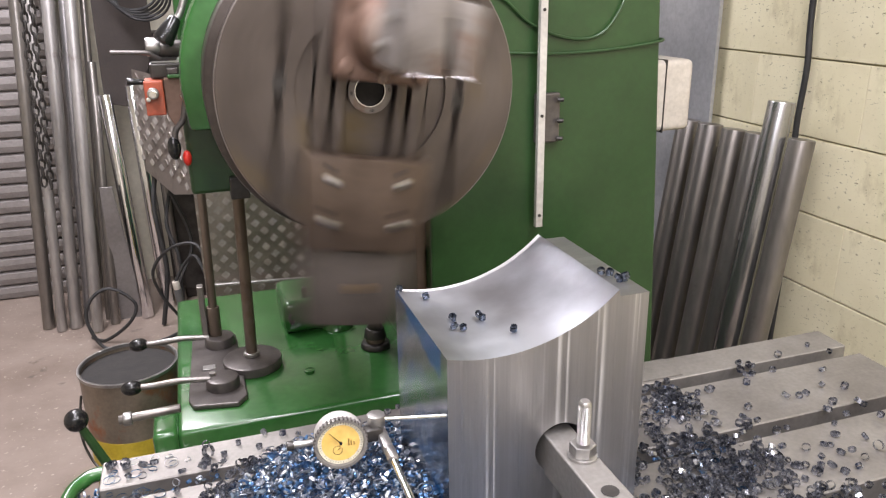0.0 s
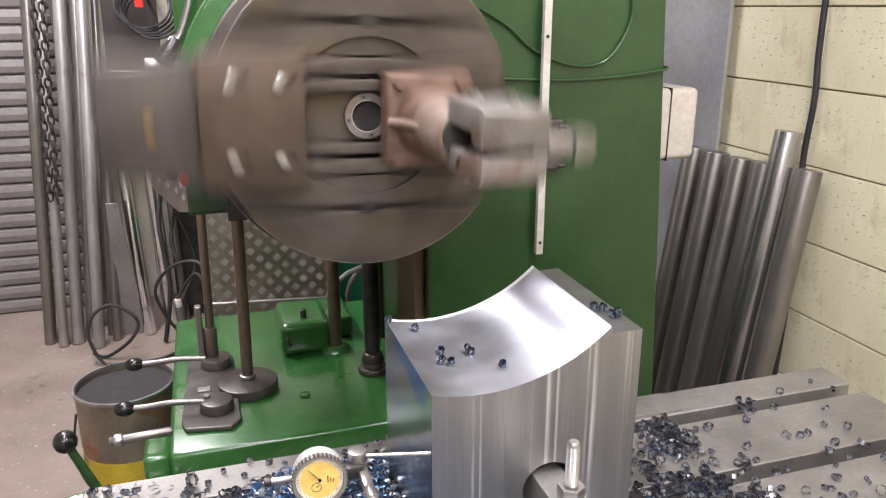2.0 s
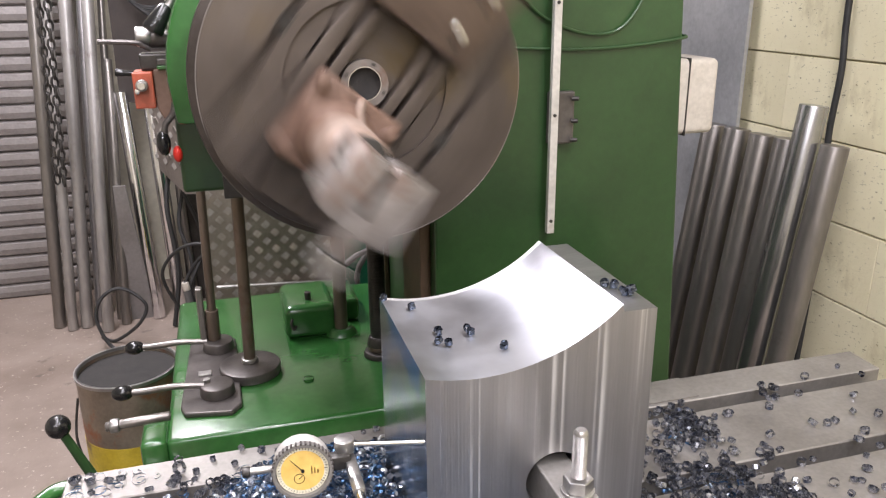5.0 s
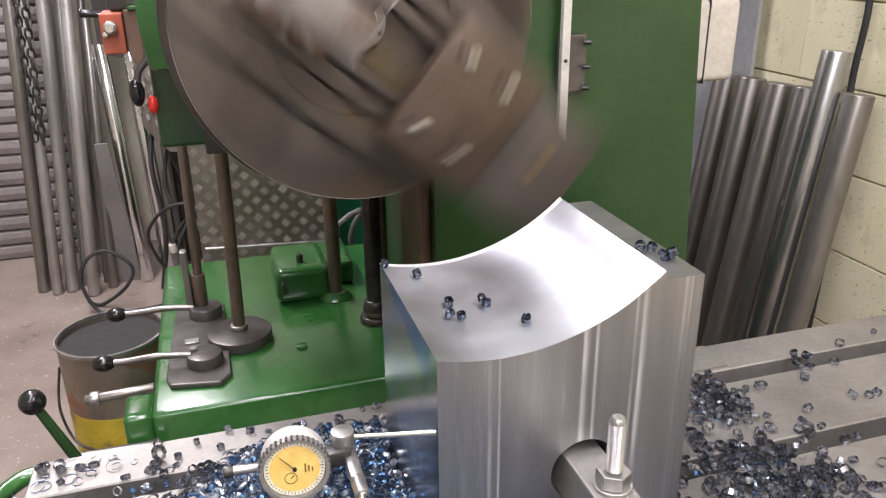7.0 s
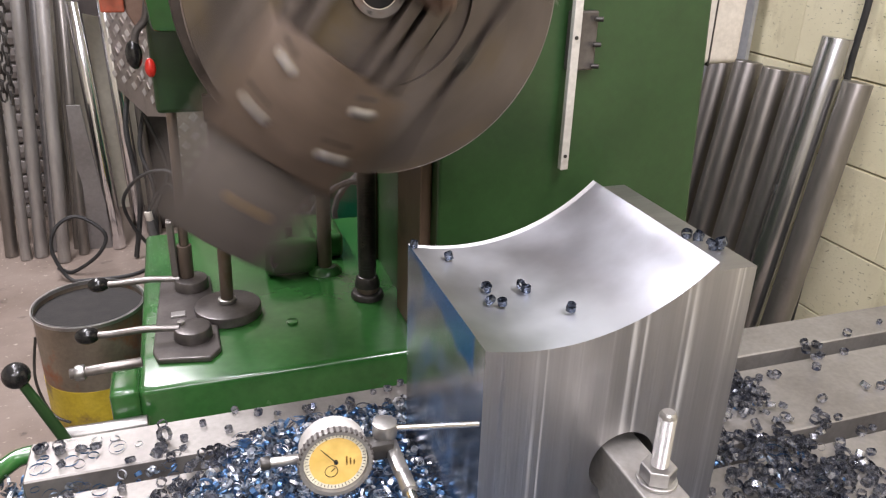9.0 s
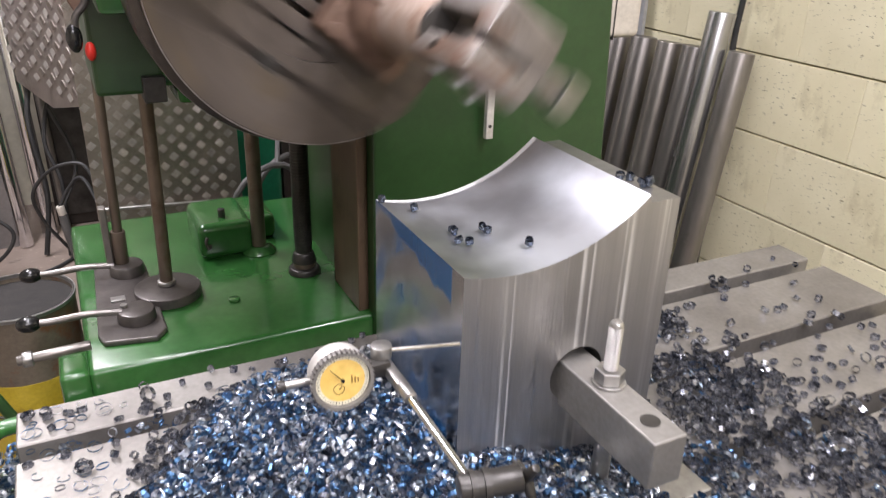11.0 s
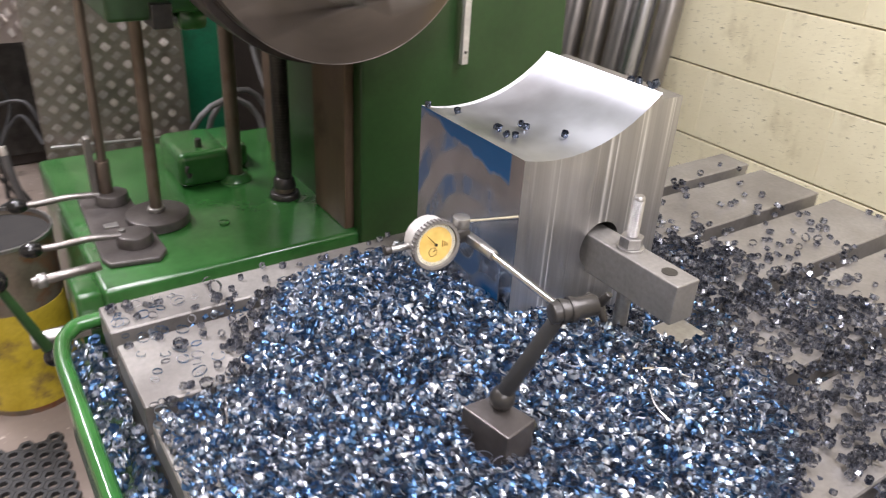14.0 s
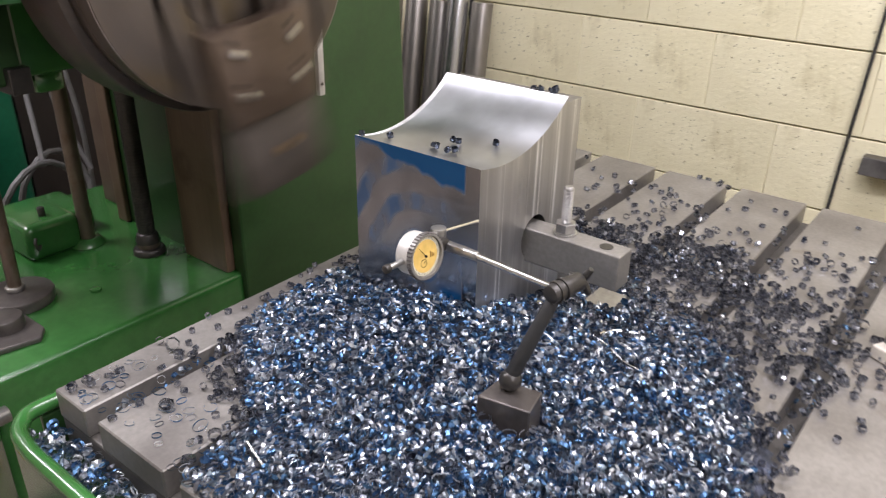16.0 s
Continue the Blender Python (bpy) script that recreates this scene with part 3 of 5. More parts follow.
def dial_stand():
    t = thing("indicator_stand", -0.13, 0.82, TABLE, "magnetic stand with a jointed black arm, standing in swarf", "indicator stand")
    part("magnet_base", prism([(-0.157, 0.846), (-0.111, 0.845), (-0.098, 0.786), (-0.144, 0.776)], "z", TABLE, 1.014, 0.002), GREYIRON, t)
    part("switch_knob", rod((-0.103, 0.80, 0.99), (-0.088, 0.802, 0.99), 0.012, bevel=0.002), BLACK, t, smooth=True)
    part("ball_joint", ball((-0.119, 0.822, 1.028), 0.015), DARK, t, smooth=True)
    part("lower_arm", rod((-0.119, 0.822, 1.032), (-0.080, 0.790, 1.146), 0.0100, 0.0085, bevel=0.001), RUBBER, t, smooth=True)
    elbow = part("elbow_clamp", rod((-0.092, 0.792, 1.150), (-0.040, 0.780, 1.152), 0.012, bevel=0.002), DARK, t, smooth=True)
    b = ring((-0.083, 0.7902, 1.1502), (-0.078, 0.789, 1.1503), 0.0142, 0.006)
    b = ring((-0.072, 0.7875, 1.1505), (-0.066, 0.786, 1.1507), 0.0142, 0.006, bm=b)
    part("collar", b, DARK, elbow, smooth=True)
    wing = bmesh.new()
    for k in range(3):
        a = k * math.tau / 3
        rod((-0.036, 0.779, 1.152), (-0.034, 0.779 + 0.02 * math.cos(a), 1.152 + 0.02 * math.sin(a)), 0.006, 0.004, 10, 0.001, wing)
    part("wing_knob", wing, DARK, elbow, smooth=True)
    part("upper_rod", rod((-0.082, 0.792, 1.155), (-0.083, 0.925, 1.162), 0.0042), BRIGHT, t, smooth=True)
    part("coupling", rod((-0.083, 0.905, 1.161), (-0.083, 0.927, 1.162), 0.0065, bevel=0.001), STEEL, t, smooth=True)
    part("swivel_link", box(-0.0895, -0.0775, 0.924, 0.968, 1.156, 1.168, 0.003), STEEL, t, smooth=True)
    part("swivel_knob", rod((-0.088, 0.966, 1.172), (-0.088, 0.966, 1.186), 0.0105, bevel=0.001), STEEL, t, smooth=True)
    part("holding_rod", rod((-0.082, 0.966, 1.178), (-0.003, 0.964, 1.167), 0.0030), BRIGHT, t, smooth=True)
    return t


def dial_gauge():
    """Round dial gauge facing the front of the table."""
    c = Vector((-0.133, 0.955, 1.166))
    t = thing("dial_gauge", c.x, c.y, c.z, "dial gauge with yellow face and grey knurled rim", "dial gauge")
    f = Vector((-0.06, -1.0, 0.10)).normalized()
    part("case", rod(c + f * -0.022, c + f * 0.0, 0.0285, seg=40, bevel=0.002), RULE, t, "pale metal case", smooth=True)
    bez = part("bezel", ring(c, c + f * 0.008, 0.0302, 0.0268, 48), CLAMP, t, "grey knurled rim", smooth=True)
    knurl = bmesh.new()
    side = f.cross(Vector((0, 0, 1))).normalized()
    up = side.cross(f).normalized()
    for k in range(40):
        a = k * math.tau / 40
        p = c + 0.0303 * (math.cos(a) * side + math.sin(a) * up)
        rod(p + f * 0.001, p + f * 0.008, 0.0012, seg=6, bm=knurl)
    part("knurl", knurl, GREYIRON, bez)
    face = part("dial_face", rod(c, c + f * 0.004, 0.0262, seg=40), DIALWHITE, t, "white outer scale ring")
    part("yellow_disc", rod(c + f * 0.004, c + f * 0.0043, 0.0218, seg=40), DIALYELLOW, face, "yellow dial centre")
    ticks = bmesh.new()
    for k in range(50):
        a = k * math.tau / 50
        d = math.cos(a) * side + math.sin(a) * up
        rod(c + f * 0.0043 + d * (0.0228 if k % 5 else 0.0215), c + f * 0.0044 + d * 0.0250, 0.0003, seg=4, bm=ticks)
    part("scale_mark", ticks, BLACK, face)
    small = ring(c + f * 0.0044 - up * 0.0085 + side * 0.004, c + f * 0.0046 - up * 0.0085 + side * 0.004, 0.0055, 0.005, 24)
    rod(c + f * 0.0046 - up * 0.0085 + side * 0.004, c + f * 0.0046 - up * 0.006 + side * 0.001, 0.0004, seg=6, bm=small)
    part("small_dial", small, BLACK, face)
    bars = bmesh.new()
    for k in range(3):
        rod(c + f * 0.0046 + side * (-0.009 - 0.003 * k) - up * 0.004, c + f * 0.0046 + side * (-0.009 - 0.003 * k) + up * (0.004 - 0.002 * k), 0.0007, seg=6, bm=bars)
    part("lettering_bar", bars, BRASS, face, "brown bars of print")
    hand_b = rod(c + f * 0.006, c + f * 0.006 + side * 0.012 + up * 0.014, 0.0006, 0.0003, 6)
    rod(c + f * 0.0043, c + f * 0.0065, 0.0018, seg=12, bm=hand_b)
    part("needle", hand_b, BLACK, face)
    part("stem", rod(c + side * 0.029 - f * 0.008, c + side * 0.055 - f * 0.008, 0.0042, bevel=0.0005), STEEL, t, smooth=True)
    part("stem_cap", rod(c + side * 0.052 - f * 0.008, c + side * 0.06 - f * 0.008, 0.0056, bevel=0.001), DARK, t, smooth=True)
    part("lug", box(c.x + 0.026, c.x + 0.050, c.y - 0.004, c.y + 0.012, c.z - 0.008, c.z + 0.008, 0.003), DARK, t, smooth=True)
    return t


dial_stand()
dial_gauge()


# ---- the boring machine ----
machine = thing("boring_machine", 0.2, 2.2, 0.0, "green-painted horizontal boring machine with a turning faceplate and oily slideways", "boring machine")
BASE = 0.66


def machine_base():
    part("base", box(-0.375, 0.90, 1.892, 2.75, 0.10, BASE, 0.014, 3), GREEN_OILY, machine, "glossy oil-wet green base casting", smooth=True)
    part("plinth", box(-0.42, 0.95, 1.90, 2.85, 0.0, 0.11, 0.01), GREEN, machine)
    part("end_bearing", box(-0.43, -0.372, 1.885, 2.02, 0.52, 0.665, 0.012, 3), GREEN_OILY, machine, smooth=True)
    part("column", prism([(0.262, 0.30), (0.932, 0.30), (0.815, 2.35), (0.262, 2.35)], "y", 1.875, 2.45, 0.006), GREEN, machine, "tall flat-sided green column")
    part("slideway", box(0.236, 0.262, 1.915, 2.10, BASE, 2.30, 0.004), WAY, machine, "rust-brown oiled slideway")
    part("slideway", box(0.246, 0.262, 2.40, 2.449, BASE, 2.30, 0.004), WAY, machine)
    part("rear_way", box(0.30, 0.60, 2.455, 2.62, BASE, 2.30, 0.004), SLAB, machine)
    part("lead_screw", rod((0.179, 2.18, BASE), (0.179, 2.18, 2.2), 0.022), DARK, machine, "black oily lead screw", smooth=True)
    thread = bmesh.new()
    z = 0.74
    while z < 1.30:
        ring((0.179, 2.18, z), (0.179, 2.18, z + 0.005), 0.0234, 0.02, 20, thread)
        z += 0.0085
    part("screw_thread", thread, DARK, machine, smooth=True)
    part("screw_collar", rod((0.179, 2.18, BASE), (0.179, 2.18, 0.678), 0.044, 0.040, bevel=0.004), DARK, machine, smooth=True)
    part("screw_collar", rod((0.179, 2.18, 0.678), (0.179, 2.18, 0.692), 0.029, bevel=0.003), POST, machine, smooth=True)
    part("screw_collar", rod((0.179, 2.18, 0.692), (0.179, 2.18, 0.722), 0.034, 0.026, bevel=0.004), DARK, machine, smooth=True)
    part("feed_rod", rod((0.100, 2.352, BASE), (0.105, 2.352, 2.1), 0.0195), POST, machine, smooth=True)
    part("feed_boss", rod((0.100, 2.36, BASE), (0.100, 2.36, 0.682), 0.05, 0.032, bevel=0.004), GREEN_OILY, machine, smooth=True)
    part("support_post", rod((-0.172, 2.19, BASE), (-0.160, 2.19, 1.33), 0.0155), POST, machine, "brown oily support post", smooth=True)
    part("post_flange", rod((-0.172, 2.18, BASE), (-0.172, 2.18, 0.688), 0.08, bevel=0.005, seg=40), GREYIRON, machine, smooth=True)
    part("post_collar", rod((-0.172, 2.19, 0.688), (-0.172, 2.19, 0.70), 0.022, bevel=0.003), STEEL, machine, smooth=True)
    part("shift_rod", rod((-0.262, 2.335, 0.69), (-0.250, 2.335, 1.33), 0.012), POST, machine, smooth=True)
    part("shift_collar", rod((-0.262, 2.335, 0.69), (-0.261, 2.335, 0.79), 0.0185, bevel=0.002), POST, machine, smooth=True)
    part("brass_latch", box(-0.298, -0.280, 2.322, 2.348, 0.70, 0.86, 0.004), OILSTEEL, machine)
    # lever plate with two hubs
    part("lever_plate", prism([(-0.335, 1.985), (-0.225, 1.965), (-0.20, 2.0), (-0.205, 2.385), (-0.33, 2.39), (-0.345, 2.02)], "z", BASE, 0.674, 0.004), GREYIRON, machine)
    for hx, hy, name in ((-0.257, 2.065, "lever_hub"), (-0.252, 2.325, "lever_hub")):
        hub = part(name, rod((hx, hy, 0.672), (hx, hy, 0.702), 0.044, 0.041, seg=36, bevel=0.005), GREYIRON, machine, smooth=True)
        lever = sweep([(hx - 0.03, hy, 0.70), (hx - 0.10, hy + 0.004, 0.706), (hx - 0.17, hy + 0.012, 0.70), (hx - 0.205, hy + 0.016, 0.70)], 0.0085, 10)
        part("lever", lever, BARSTEEL, hub, smooth=True)
        part("lever_knob", ball((hx - 0.222, hy + 0.018, 0.70), 0.021, (1.25, 0.95, 0.9)), BLACK, hub, smooth=True)
        bolts = hexnut((hx - 0.024, hy + 0.016, 0.701), (0, 0, 1), 0.009, 0.008)
        part("hub_bolt", bolts, STEEL, hub)
    part("name_plate", box(-0.305, -0.272, 2.165, 2.19, 0.674, 0.679, 0.001), STEEL, machine)
    part("oil_nipple", rod((-0.029, 2.09, BASE), (-0.029, 2.09, 0.668), 0.014, bevel=0.002), GREEN_OILY, machine, smooth=True)
    # motor bracket hump behind the posts
    part("gear_cover", box(-0.062, 0.086, 2.345, 2.56, BASE, 0.762, 0.022, 4), GREEN_OILY, machine, smooth=True)
    part("cover_step", box(0.03, 0.17, 2.43, 2.62, BASE, 0.735, 0.018, 3), GREEN_OILY, machine, smooth=True)
    part("cover_screw", rod((0.012, 2.40, 0.760), (0.012, 2.40, 0.786), 0.0095, bevel=0.002), DARK, machine, smooth=True)
    part("cover_hook", sweep([(-0.040, 2.341, 0.730), (-0.046, 2.336, 0.718), (-0.040, 2.336, 0.700), (-0.032, 2.340, 0.708)], 0.0045, 6), DARK, machine)
    # crank with ball end
    crank = part("crank_shaft", rod((-0.36, 1.93, 0.705), (-0.50, 1.93, 0.70), 0.011, bevel=0.002), OILSTEEL, machine, smooth=True)
    part("crank_collar", rod((-0.47, 1.93, 0.70), (-0.49, 1.93, 0.70), 0.0165, bevel=0.003), STEEL, crank, smooth=True)
    crank2 = part("crank_arm", rod((-0.500, 1.83, 0.585), (-0.562, 1.822, 0.762), 0.012, 0.009), GREEN, machine, smooth=True)
    part("crank_knob", ball((-0.568, 1.823, 0.777), 0.025), BLACK, crank2, smooth=True)
    part("crank_knob", ball((-0.496, 1.822, 0.575), 0.021), BLACK, crank2, smooth=True)
    part("lower_shaft", rod((-0.36, 1.86, 0.60), (-0.53, 1.86, 0.60), 0.018, bevel=0.002), STEEL, machine, smooth=True)


machine_base()


def machine_head():
    cx, cz = AXIS
    # round green housing behind the faceplate, on a square green box
    arch = [(cx + 0.322 * math.cos(a), cz + 0.322 * math.sin(a)) for a in [math.pi * (-0.02 + 1.02 * k / 48) for k in range(49)]]
    part("head_housing", prism(arch + [(-0.258, 1.40), (0.20, 1.40)], "y", 1.725, 1.96, 0.010), GREEN_OILY, machine, "round-topped green gear housing", smooth=True)
    part("head_box", box(-0.262, 0.234, 1.93, 2.38, 1.236, 1.95, 0.012, 3), GREEN_OILY, machine, smooth=True)
    part("head_foot", box(-0.272, -0.150, 1.925, 2.25, 1.226, 1.50, 0.008), GREEN, machine)
    part("foot_pad", box(-0.190, -0.148, 1.905, 2.05, 1.212, 1.262, 0.003), DARK, machine)
    part("head_lug", box(-0.125, -0.062, 1.955, 2.15, 1.192, 1.24, 0.014), GREEN_OILY, machine, smooth=True)
    part("backing_ring", rod((cx, FACE + 0.048, cz), (cx, 1.73, cz), 0.284, seg=80, bevel=0.005), BACKING, machine, "dark oily ring behind the faceplate", smooth=True)
    # control cluster on the near side
    stub = part("selector_shaft", rod((-0.250, 1.923, 1.541), (-0.302, 1.923, 1.541), 0.0175, bevel=0.002), GREYIRON, machine, smooth=True)
    part("selector_collar", rod((-0.296, 1.923, 1.546), (-0.325, 1.923, 1.546), 0.0195, bevel=0.003), STEEL, stub, smooth=True)
    part("selector_pin", sweep([(-0.298, 1.903, 1.522), (-0.312, 1.902, 1.530), (-0.325, 1.901, 1.536), (-0.392, 1.900, 1.540)], 0.0048, 8), GREYIRON, stub, smooth=True)
    part("selector_block", box(-0.323, -0.258, 1.901, 1.957, 1.484, 1.515, 0.004), DARK, machine)
    part("green_tab", box(-0.290, -0.238, 1.878, 1.93, 1.486, 1.494, 0.002), GREEN_OILY, machine)
    part("tab_block", box(-0.262, -0.236, 1.885, 1.94, 1.500, 1.520, 0.003), GREEN_OILY, machine)
    part("tab_block", box(-0.290, -0.268, 1.880, 1.92, 1.494, 1.506, 0.002), GREYIRON, machine)
    b = part("switch_box", box(-0.338, -0.300, 1.880, 1.950, 1.412, 1.482, 0.003), ORANGE, machine, "small orange-red switch box")
    part("switch_button", rod((-0.321, 1.880, 1.458), (-0.321, 1.866, 1.458), 0.0115, bevel=0.002), STEEL, b, smooth=True)
    part("button_nut", hexnut((-0.321, 1.866, 1.458), (0, -1, 0), 0.008, 0.008), BRIGHT, b)
    part("box_screw", rod((-0.331, 1.880, 1.446), (-0.331, 1.872, 1.446), 0.005, bevel=0.001), BRIGHT, b, smooth=True)
    part("switch_lever", rod((-0.334, 1.901, 1.478), (-0.369, 1.901, 1.482), 0.005, 0.008, bevel=0.002), BLACK, b, smooth=True)
    part("switch_bracket", prism([(-0.299, 1.486), (-0.262, 1.488), (-0.262, 1.410), (-0.272, 1.386), (-0.286, 1.384), (-0.299, 1.412)], "y", 1.888, 1.945, 0.003), RUST, machine, "rusty brown bracket")
    arm = part("hanging_lever", sweep([(-0.256, 1.872, 1.448), (-0.263, 1.868, 1.430), (-0.270, 1.867, 1.402), (-0.286, 1.867, 1.383), (-0.291, 1.867, 1.362)], 0.0065, 10), GREYIRON, machine, smooth=True)
    part("lever_clamp", ring((-0.258, 1.866, 1.446), (-0.261, 1.866, 1.456), 0.011, 0.005, 20), BRIGHT, arm, smooth=True)
    part("lever_grip", ball((-0.294, 1.867, 1.345), 0.0135, (1.0, 1.0, 1.85)), BLACK, arm, smooth=True)
    up = part("upper_lever", sweep([(-0.215, 1.895, 1.720), (-0.231, 1.892, 1.662), (-0.250, 1.888, 1.612), (-0.262, 1.885, 1.598)], 0.0075, 10), STEEL, machine, smooth=True)
    grip = rod((-0.258, 1.886, 1.606), (-0.292, 1.877, 1.556), 0.012, 0.0225, seg=20, bevel=0.009)
    part("lever_grip", grip, BLACK, up, smooth=True)
    part("red_button", ball((-0.271, 1.882, 1.319), 0.0105, (0.9, 1.0, 1.6)), RED, machine, smooth=True)
    # rule, bracket, wiring and box on the column
    part("scale_rule", box(0.5245, 0.5425, 1.842, 1.856, 1.085, 2.05, 0.001), RULE, machine, "pale steel rule on the column")
    part("rule_bracket", box(0.526, 0.588, 1.856, 1.875, 1.292, 1.41, 0.004), GREYIRON, machine, "rusty bracket behind the rule")
    for dz in (1.115, 1.36, 1.60):
        part("rule_screw", rod((0.533, 1.843, dz), (0.533, 1.840, dz), 0.004, seg=10), DARK, machine)
    for dz in (1.395, 1.345, 1.302):
        part("bracket_screw", rod((0.575, 1.848, dz), (0.590, 1.842, dz), 0.005, bevel=0.001), DARK, machine)
    part("wire", sweep([(0.30, 1.868, 1.512), (0.47, 1.868, 1.505), (0.60, 1.868, 1.499), (0.75, 1.868, 1.505), (0.862, 1.868, 1.518), (0.872, 1.90, 1.522)], 0.0035, 8), GREEN, machine, "green-painted wire", smooth=True)
    part("wire", sweep([(0.38, 1.868, 1.66), (0.45, 1.868, 1.62), (0.51, 1.868, 1.57), (0.60, 1.868, 1.535), (0.68, 1.868, 1.535), (0.73, 1.868, 1.575), (0.76, 1.868, 1.65), (0.74, 1.868, 1.75)], 0.0035, 8), GREEN, machine, smooth=True)
    jb = part("junction_box", box(0.862, 1.018, 1.94, 2.09, 1.276, 1.462, 0.016, 3), CREAM, machine, "cream enamelled switch box", smooth=True)
    part("box_lid_seam", box(0.930, 0.934, 1.938, 2.092, 1.274, 1.464, 0.001), DARK, jb)


machine_head()


def faceplate():
    """Turning faceplate, in its own space: slab towards -z, tool towards +z, front towards -y."""
    rad = 0.268
    disc = part("faceplate", rod((0, 0.024, 0), (0, 0.05, 0), rad, seg=96, bevel=0.004), BACKING, None, "worn brown-grey steel faceplate", smooth=True)
    disc.parent = machine

    def sub(name, bm, mat, label="", smooth=False):
        o = part(name, bm, mat, None, label, smooth)
        o.parent = disc
        return o

    def half(x, r):
        return math.sqrt(max(0.0, r * r - x * x))

    def plate_between(lo, hi, r, well=0.0):
        """Outline between two upright lines, cut to the disc's edge and, on its inner side, by the round well."""
        n = 18
        xs = [lo + (hi - lo) * k / n for k in range(n + 1)]
        pts = [(x, half(x, r)) for x in xs] + [(x, -half(x, r)) for x in reversed(xs) if half(x, r) > 1e-4]
        if well:
            a0 = math.acos(lo / well)
            pts += [(well * math.cos(-a0 + 2 * a0 * k / 24), well * math.sin(-a0 + 2 * a0 * k / 24)) for k in range(25)]
        return pts

    def flip(pts, s):
        return [(s * x, z) for x, z in pts]
    for s in (-1, 1):
        sub("face_segment", prism(flip(plate_between(0.168, rad - 0.0004, rad - 0.0003), s), "y", -0.014, 0.026, 0.0015), DISC)
        sub("face_plate_strip", prism(flip(plate_between(0.104, 0.154, 0.2665, 0.137), s), "y", -0.014, 0.026), DISC)
        sub("well_shelf", prism(flip([(0.137 * math.cos(-0.70 + 1.4 * k / 24), 0.137 * math.sin(-0.70 + 1.4 * k / 24)) for k in range(25)], s), "y", -0.005, 0.026), DISC)
        for x0, w, h in ((0.087, 0.0135, 0.012), (0.055, 0.0095, 0.012)):
            sub("slide_rail", box(s * x0 - w, s * x0 + w, -h, 0.026, -0.245, 0.245, 0.002), RAIL, smooth=True)
        sub("groove_floor", box(s * 0.161 - 0.0068, s * 0.161 + 0.0068, 0.006, 0.026, -0.205, 0.205), BACKING)
        sub("groove_notch", prism(flip([(0.150, -0.012), (0.158, -0.018), (0.173, -0.016), (0.174, 0.012), (0.158, 0.017), (0.150, 0.012)], s), "y", -0.0145, -0.012), DARK, "chipped dark notch in the groove")
    sub("channel_floor", box(-0.0445, 0.0445, 0.014, 0.026, -0.25, 0.25, 0.001), DISC)
    for s in (-1, 1):
        a0 = math.acos(0.168 / 0.2683)
        pts = [((0.2683 * math.cos(-a0 + 2 * a0 * k / 40)) * s, 0.2683 * math.sin(-a0 + 2 * a0 * k / 40)) for k in range(41)]
        sub("worn_lip", sweep([(x, -0.0125, z) for x, z in pts], 0.0011, 6, False, None, 1), TOOLSTEEL, "bright worn rim line", smooth=True)
    sub("spindle_ring", ring((0, 0.0, 0), (0, 0.016, 0), 0.040, 0.0285, 40), TOOLSTEEL, "grey steel spindle nose ring", smooth=True)
    sub("bore_lip", ring((0, 0.001, 0), (0, 0.016, 0), 0.0287, 0.0268, 40), BRIGHT, smooth=True)
    # shallow solid disc, its near-black colour stands in for shade deep in the bore
    sub("spindle_bore", rod((0, 0.0125, 0), (0, 0.0165, 0), 0.0275, seg=32), SLUDGE_BORE_SHADE)
    for k in range(4):
        a = k * math.tau / 4 + 0.2
        sub("ring_screw", rod((0.0345 * math.cos(a), -0.0015, 0.0345 * math.sin(a)), (0.0345 * math.cos(a), 0.001, 0.0345 * math.sin(a)), 0.003, seg=10), DARK)
    # balance slab
    sub("slide_slab", box(-0.112, 0.112, -0.052, -0.010, -0.285, -0.113, 0.005), SLAB, "brown oiled slide plate", smooth=True)
    sub("outer_slab", box(-0.103, 0.103, -0.040, 0.012, -0.437, -0.283, 0.006), OUTER, smooth=True)
    for bx, bz in ((-0.064, -0.155), (0.064, -0.155), (-0.065, -0.232), (0.065, -0.232)):
        sub("cap_bolt", rod((bx, -0.060, bz), (bx, -0.050, bz), 0.010, seg=20, bevel=0.002), BRIGHT, "bright cap-head bolt", smooth=True)
        # flat black disc, the hole's shade painted on without a recess
        sub("tapped_hole", rod((bx - 0.004, -0.0524, bz + 0.021), (bx - 0.004, -0.050, bz + 0.021), 0.0055, seg=14), BLACK)
    sub("slab_stud", rod((0.008, -0.050, -0.360), (0.008, -0.038, -0.360), 0.009, seg=16, bevel=0.002), BRASS, smooth=True)
    # tool slide and boring arm
    sub("tool_slide", box(-0.079, 0.079, -0.066, -0.010, 0.020, 0.172, 0.008, 3), RUST, "rusty tool slide casting", smooth=True)
    for bx, bz in ((-0.064, 0.042), (0.068, 0.040), (-0.064, 0.152), (0.070, 0.150)):
        sub("slide_bolt", rod((bx, -0.079, bz), (bx, -0.065, bz), 0.0125, seg=14, bevel=0.003), RUST, smooth=True)
    sub("arm_root", rod((0.002, -0.064, 0.100), (0.0, -0.125, 0.100), 0.066, 0.050, seg=40, bevel=0.004), RUST, smooth=True)
    sub("arm_web", sweep([(0.002, -0.066, 0.026), (0.001, -0.085, 0.038), (0.0, -0.115, 0.050), (0.0, -0.16, 0.060)], 0.0075, 10), ARM, smooth=True)
    sub("boring_bar", rod((0.0, -0.085, 0.100), (-0.002, -0.262, 0.101), 0.050, 0.047, seg=48, bevel=0.003), ARM, "pale worn round boring arm", smooth=True)
